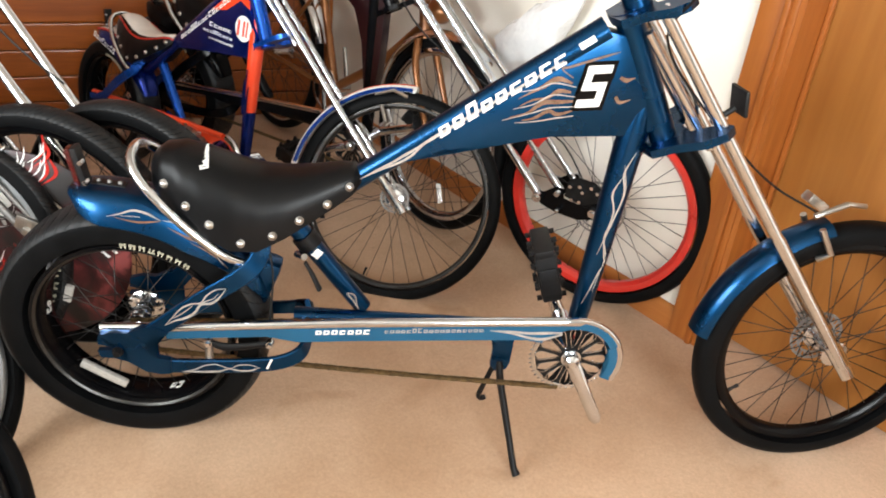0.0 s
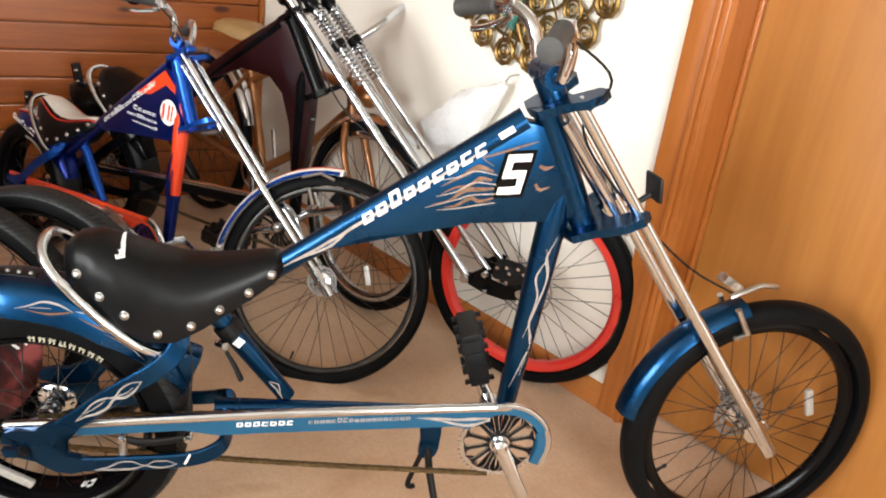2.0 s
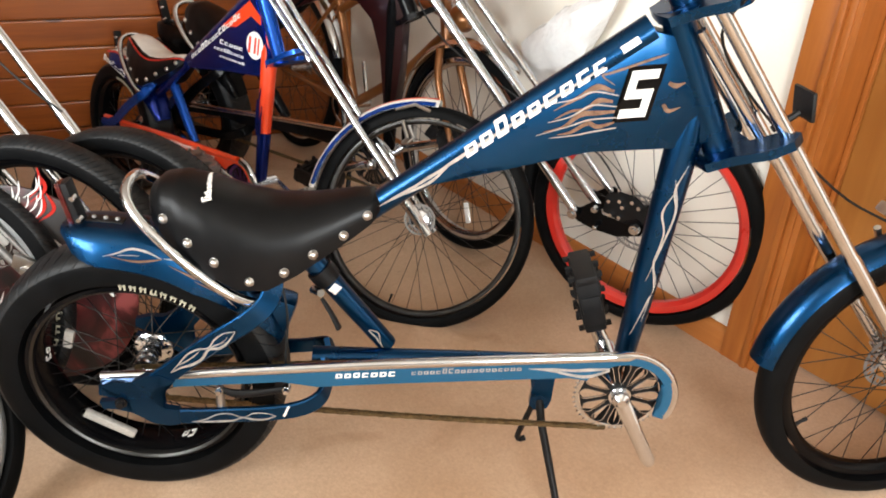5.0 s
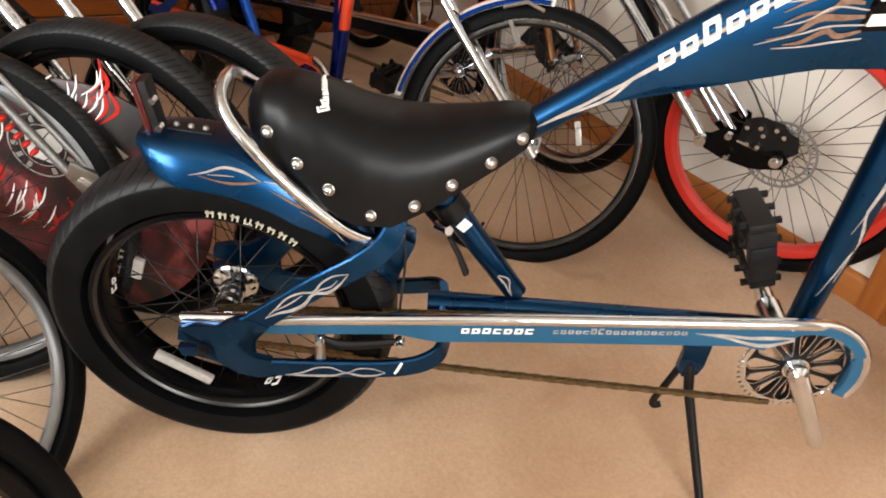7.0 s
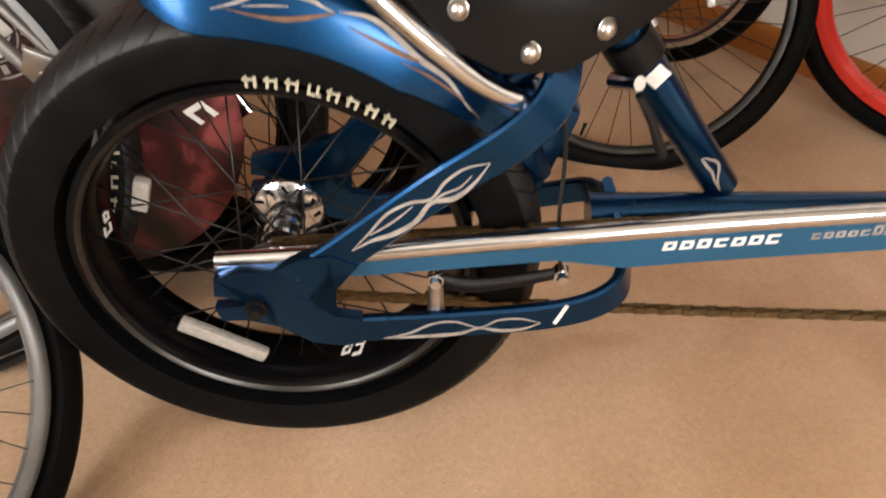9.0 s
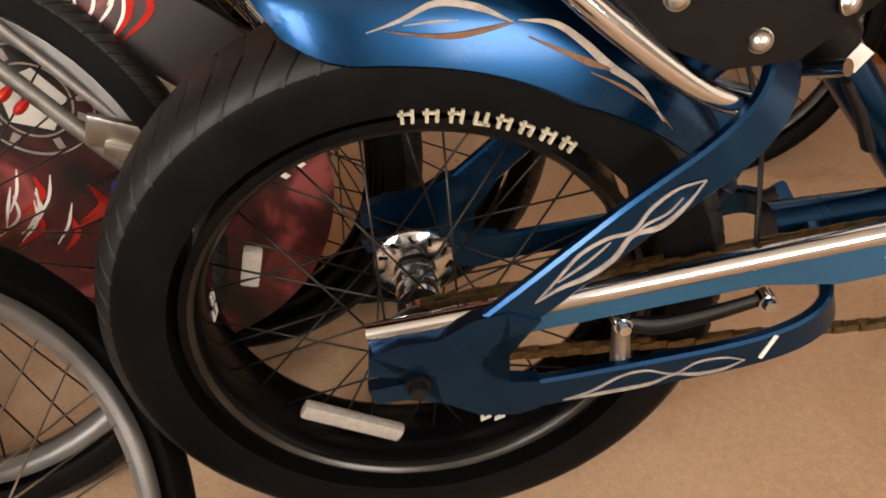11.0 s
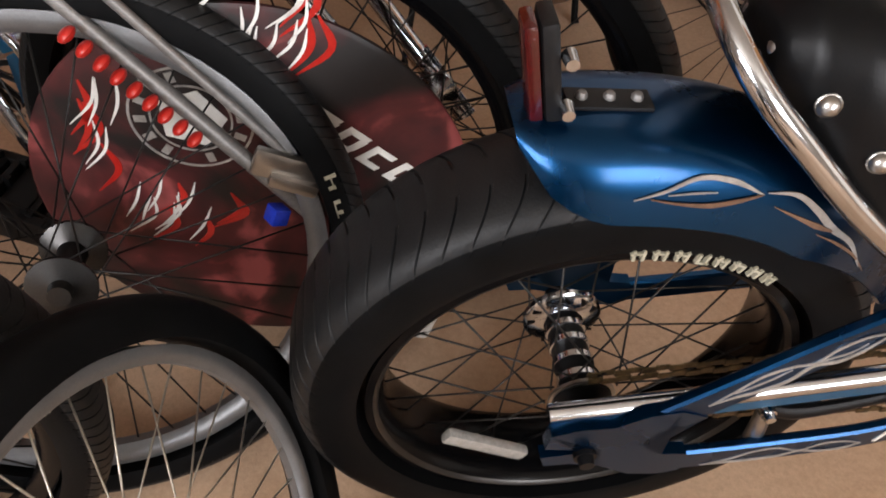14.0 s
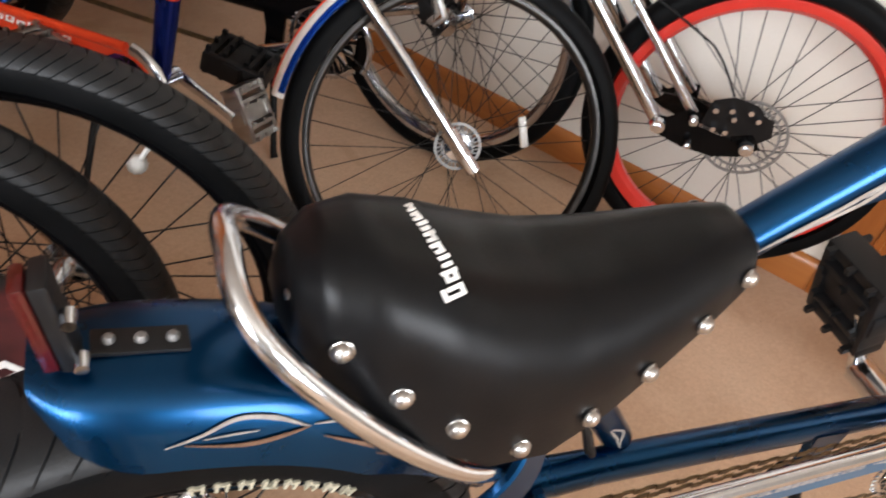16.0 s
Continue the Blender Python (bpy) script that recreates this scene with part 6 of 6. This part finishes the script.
# quick release on the seat strut
part("strut_clamp", tube([(-0.548, 0.02, 0.492), (-0.530, 0.02, 0.468)], 0.0255, 16), BLACK_SATIN, main_bike)
b = bmesh.new()
bmesh.ops.create_cone(b, cap_ends=True, segments=14, radius1=0.008, radius2=0.007, depth=0.036, matrix=Matrix.Translation((-0.548, -0.012, 0.462)) @ pose(0, 0, 0, 70, 0, 30))
part("clamp_bolt", b, CHROME, main_bike)
part("quick_release_lever", tube([(-0.538, -0.025, 0.456), (-0.522, -0.03, 0.430), (-0.508, -0.032, 0.398)], [0.006, 0.0075, 0.009], 10, flat=0.6), BLACK_PLASTIC, main_bike, "black quick-release lever")
part("strut_label", boxed((0.016, 0.001, 0.02), pose(-0.517, -0.0012, 0.462, 0, 37, 0)), WHITE_DECAL, main_bike, "small white sticker")
b = bmesh.new()
flame(b, -0.455, 0.372, -0.425, 0.335, 0.02, 0.0005, 1, 0.003)
part("strut_decal", b, SILVER, main_bike, "silver decal on the strut")
part("rear_block", boxed((0.06, 0.05, 0.10), pose(-0.628, 0.0, 0.40, 0, 20, 0), 0.012), BLUE, main_bike, "blue bridge block behind the seat tube")

# ---- what else the wall side shows ----
# peacock plaque on the white wall
PCX, PCZ = 1.455, 1.21
plaque = tagged(thing("peacock_plaque", "openwork brass peacock plaque with glazed green-blue body on the wall", "wall decoration", RM @ Matrix.Translation((PCX, -0.012, PCZ)) @ Matrix.Diagonal((1.08, 1.0, 1.08, 1))), kind="")
b = bmesh.new()
for rr, n, amp in ((0.285, 96, 0.010), (0.235, 80, 0.004), (0.165, 64, 0.004), (0.10, 48, 0.002)):
    pts = [((rr + amp * math.sin(k * n / 6 * 2 * math.pi / n * 1.0)) * math.cos(2 * math.pi * k / n), -0.004, (rr + amp * math.sin(k * n / 6 * 2 * math.pi / n)) * math.sin(2 * math.pi * k / n)) for k in range(n)]
    sweep(b, [Vector(p) for p in pts], 0.0045, 6, True)
for k in range(30):
    a = 2 * math.pi * k / 30
    pts = [(0.05 * math.cos(a), -0.006, 0.05 * math.sin(a)), (0.16 * math.cos(a + 0.12), -0.010, 0.16 * math.sin(a + 0.12)), (0.28 * math.cos(a + 0.02), -0.004, 0.28 * math.sin(a + 0.02))]
    sweep(b, spline(pts, 5), 0.0032, 5)
part("fan", b, BRASS, plaque, "openwork brass tail fan")
med = bmesh.new()
ring_pts = [Vector((0.026 * math.cos(2 * math.pi * k / 20) * (1 + 0.08 * (k % 2)), 0, 0.026 * math.sin(2 * math.pi * k / 20) * (1 + 0.08 * (k % 2)))) for k in range(20)]
sweep(med, ring_pts, 0.006, 6, True)
sweep(med, [Vector((0.014 * math.cos(2 * math.pi * k / 14), -0.003, 0.014 * math.sin(2 * math.pi * k / 14))) for k in range(14)], 0.0035, 6, True)
bmesh.ops.create_icosphere(med, subdivisions=1, radius=0.006, matrix=Matrix.Translation((0, -0.003, 0)))
first = None
for rr, n, sc in ((0.275, 18, 1.15), (0.205, 14, 1.0), (0.135, 10, 0.9)):
    for k in range(n):
        a = 2 * math.pi * (k + (0.5 if n == 14 else 0)) / n
        m = Matrix.Translation((rr * math.cos(a), -0.012, rr * math.sin(a))) @ Matrix.Diagonal((sc, sc, sc, 1))
        if first is None:
            first = part("medallion", med, BRASS, plaque, m=m)
        else:
            part("medallion", first.data, None, plaque, m=m)
b = bmesh.new()
sweep(b, spline([(-0.012, -0.035, -0.205), (-0.010, -0.05, -0.165), (-0.006, -0.062, -0.105), (0.0, -0.06, -0.04), (0.006, -0.05, 0.04), (0.0, -0.05, 0.11)], 6), [0.008, 0.030, 0.045, 0.042, 0.026, 0.018], 16, flat=0.8)
part("body", b, PEACOCK, plaque, "glazed green-blue bird body")
b = bmesh.new()
for sg in (-1, 1):
    sweep(b, spline([(-0.01 + sg * 0.01, -0.03, -0.19), (sg * 0.02, -0.03, -0.225), (sg * 0.035, -0.025, -0.25)], 4), [0.006, 0.005, 0.003], 6)
part("foot", b, BRASS, plaque)

# plastic bag on a wall hook
bag = thing("plastic_bag", "crumpled milky plastic bag hanging from a hook on the wall", "bag", RM)
b = bmesh.new()
rings = []
rnd = random.Random(9)
for k in range(15):
    t = k / 14
    u = 1.455 - 0.27 * t ** 1.1
    z = 0.835 - 0.235 * t
    w = 0.012 + 0.072 * math.sin(min(1.0, t * 1.15) * math.pi * 0.62) ** 1.2
    ring = []
    for i in range(18):
        a = 2 * math.pi * i / 18
        cr = 1 + 0.28 * noise.noise(Vector((math.cos(a) * 2.2, math.sin(a) * 2.2, t * 5)))
        ring.append((u + w * cr * math.cos(a) * 0.62, -0.055 - 0.045 * math.sin(a) * cr * min(1, 0.3 + t * 2), z - w * cr * math.cos(a) * 0.70))
    rings.append(ring)
vs = sections(b, rings, True)
b.faces.new(vs[0]), b.faces.new(vs[-1][::-1])
part("film", b, PLASTIC_BAG, bag, "milky crumpled film")
part("hook", tube([(1.455, -0.002, 0.86), (1.455, -0.04, 0.855), (1.455, -0.055, 0.838), (1.455, -0.052, 0.83)], 0.003, 8, smooth_n=4), STEEL, bag)


# ---- old brown cruiser in the corner ----
def cruiser(m):
    root = thing("cruiser_bicycle", "old copper-brown cruiser bicycle with tan saddle and wrapped grips", "bicycle", m)
    R = 0.315
    fc, rc = Vector((0.52, 0, R)), Vector((-0.52, 0, R))
    wheel(root, "front_wheel", Matrix.Translation(fc), R, 0.045, 0.04, CHROME, TYRE_ROAD, 36, 0.032, 0.018, SPOKE, 0.085, 0.018, hub_mat=CHROME, label="chrome rim with thin spokes")
    wheel(root, "rear_wheel", Matrix.Translation(rc), R, 0.045, 0.04, CHROME, TYRE_ROAD, 36, 0.032, 0.018, SPOKE, 0.1, 0.022, hub_mat=CHROME, label="chrome rim with thin spokes")
    part("frame", tube([(0.36, 0, 0.70), (0.15, 0, 0.71), (-0.10, 0, 0.66), (-0.22, 0, 0.60)], 0.016, 12, smooth_n=5), BROWN_PAINT, root, "copper-brown curved top tube")
    part("down_tube", tube([(0.37, 0, 0.64), (0.15, 0, 0.45), (-0.10, 0, 0.29)], 0.017, 12, smooth_n=5), BROWN_PAINT, root)
    part("seat_tube", tube([(-0.10, 0, 0.29), (-0.25, 0, 0.66)], 0.015, 12), BROWN_PAINT, root)
    part("head_tube", tube([(0.385, 0, 0.60), (0.35, 0, 0.74)], 0.02, 14), BROWN_PAINT, root)
    for s in (-1, 1):
        part("fork_leg", tube([(0.385, s * 0.03, 0.60), (0.42, s * 0.05, 0.50), (0.52, s * 0.05, R)], [0.013, 0.012, 0.009], 10, smooth_n=5), BROWN_PAINT, root)
        part("chain_stay", tube([(-0.10, s * 0.03, 0.29), (-0.52, s * 0.055, R)], 0.009, 8), BROWN_PAINT, root)
        part("seat_stay", tube([(-0.235, s * 0.02, 0.62), (-0.52, s * 0.055, R)], 0.008, 8), BROWN_PAINT, root)
        part("grip", tube([(0.16, s * 0.27, 0.985), (0.05, s * 0.275, 0.975)], 0.017, 12), TAN_VINYL, root, "wrapped tan grip")
    hb = [(0.33, 0.02, 0.86), (0.36, 0.10, 0.93), (0.31, 0.22, 0.99), (0.18, 0.27, 0.985)]
    part("handlebar", tube([(x, -y, z) for x, y, z in hb[::-1]] + hb, 0.011, 10, smooth_n=5), CHROME, root, "swept chrome handlebar")
    part("stem", tube([(0.35, 0, 0.74), (0.325, 0, 0.85), (0.335, 0, 0.865)], 0.011, 10), CHROME, root)
    b = bmesh.new()
    lathe(b, [(0.0, -0.05), (0.02, -0.048), (0.036, -0.03), (0.04, 0.0), (0.038, 0.012), (0.0, 0.02)], 20)
    part("headlamp", b, BROWN_PAINT, root, "round copper headlamp", pose(0.43, 0, 0.70, 0, 0, 90))
    rings = []
    for x, h, zt in ((-0.40, 0.05, 0.785), (-0.385, 0.09, 0.80), (-0.33, 0.105, 0.805), (-0.26, 0.08, 0.792), (-0.19, 0.04, 0.785), (-0.13, 0.024, 0.788), (-0.115, 0.012, 0.782)):
        rings.append([(x, -h * math.cos(math.pi * k / 10), zt - 0.045 + 0.045 * math.sin(math.pi * k / 10) ** 0.6) for k in range(11)])
    b = bmesh.new()
    vs = sections(b, rings)
    b.faces.new(vs[0]), b.faces.new(vs[-1][::-1])
    for v0, v1 in zip(vs, vs[1:]):
        b.faces.new((v0[0], v1[0], v1[-1], v0[-1]))
    part("saddle", b, TAN_VINYL, root, "tan vinyl sprung saddle")
    part("seat_post", tube([(-0.25, 0, 0.65), (-0.275, 0, 0.755)], 0.011, 10), CHROME, root)
    part("front_fender", fender(bmesh.new(), fc, 175, 60, R + 0.03, R + 0.025, 0.03, 0.02, 18), CHROME, root, "chrome mudguard")
    part("rear_fender", fender(bmesh.new(), rc, 20, 150, R + 0.03, R + 0.03, 0.03, 0.02, 20), CHROME, root, "chrome mudguard")
    part("crank", tube([(-0.09, -0.06, 0.29), (-0.03, -0.075, 0.16)], 0.008, 8), CHROME, root)
    part("crank", tube([(-0.11, 0.06, 0.29), (-0.17, 0.075, 0.42)], 0.008, 8), CHROME, root)
    part("bottom_bracket", tube([(-0.10, -0.06, 0.29), (-0.10, 0.06, 0.29)], 0.02, 14), CHROME, root)
    part("chain_ring", lathe(bmesh.new(), [(0.08, -0.05), (0.07, -0.05), (0.07, -0.047), (0.08, -0.047)], 32, True), CHROME, root, m=Matrix.Translation((-0.10, 0, 0.29)))
    return root


cruiser(pose(-0.57, 1.50, 0, -4, 0, -52))
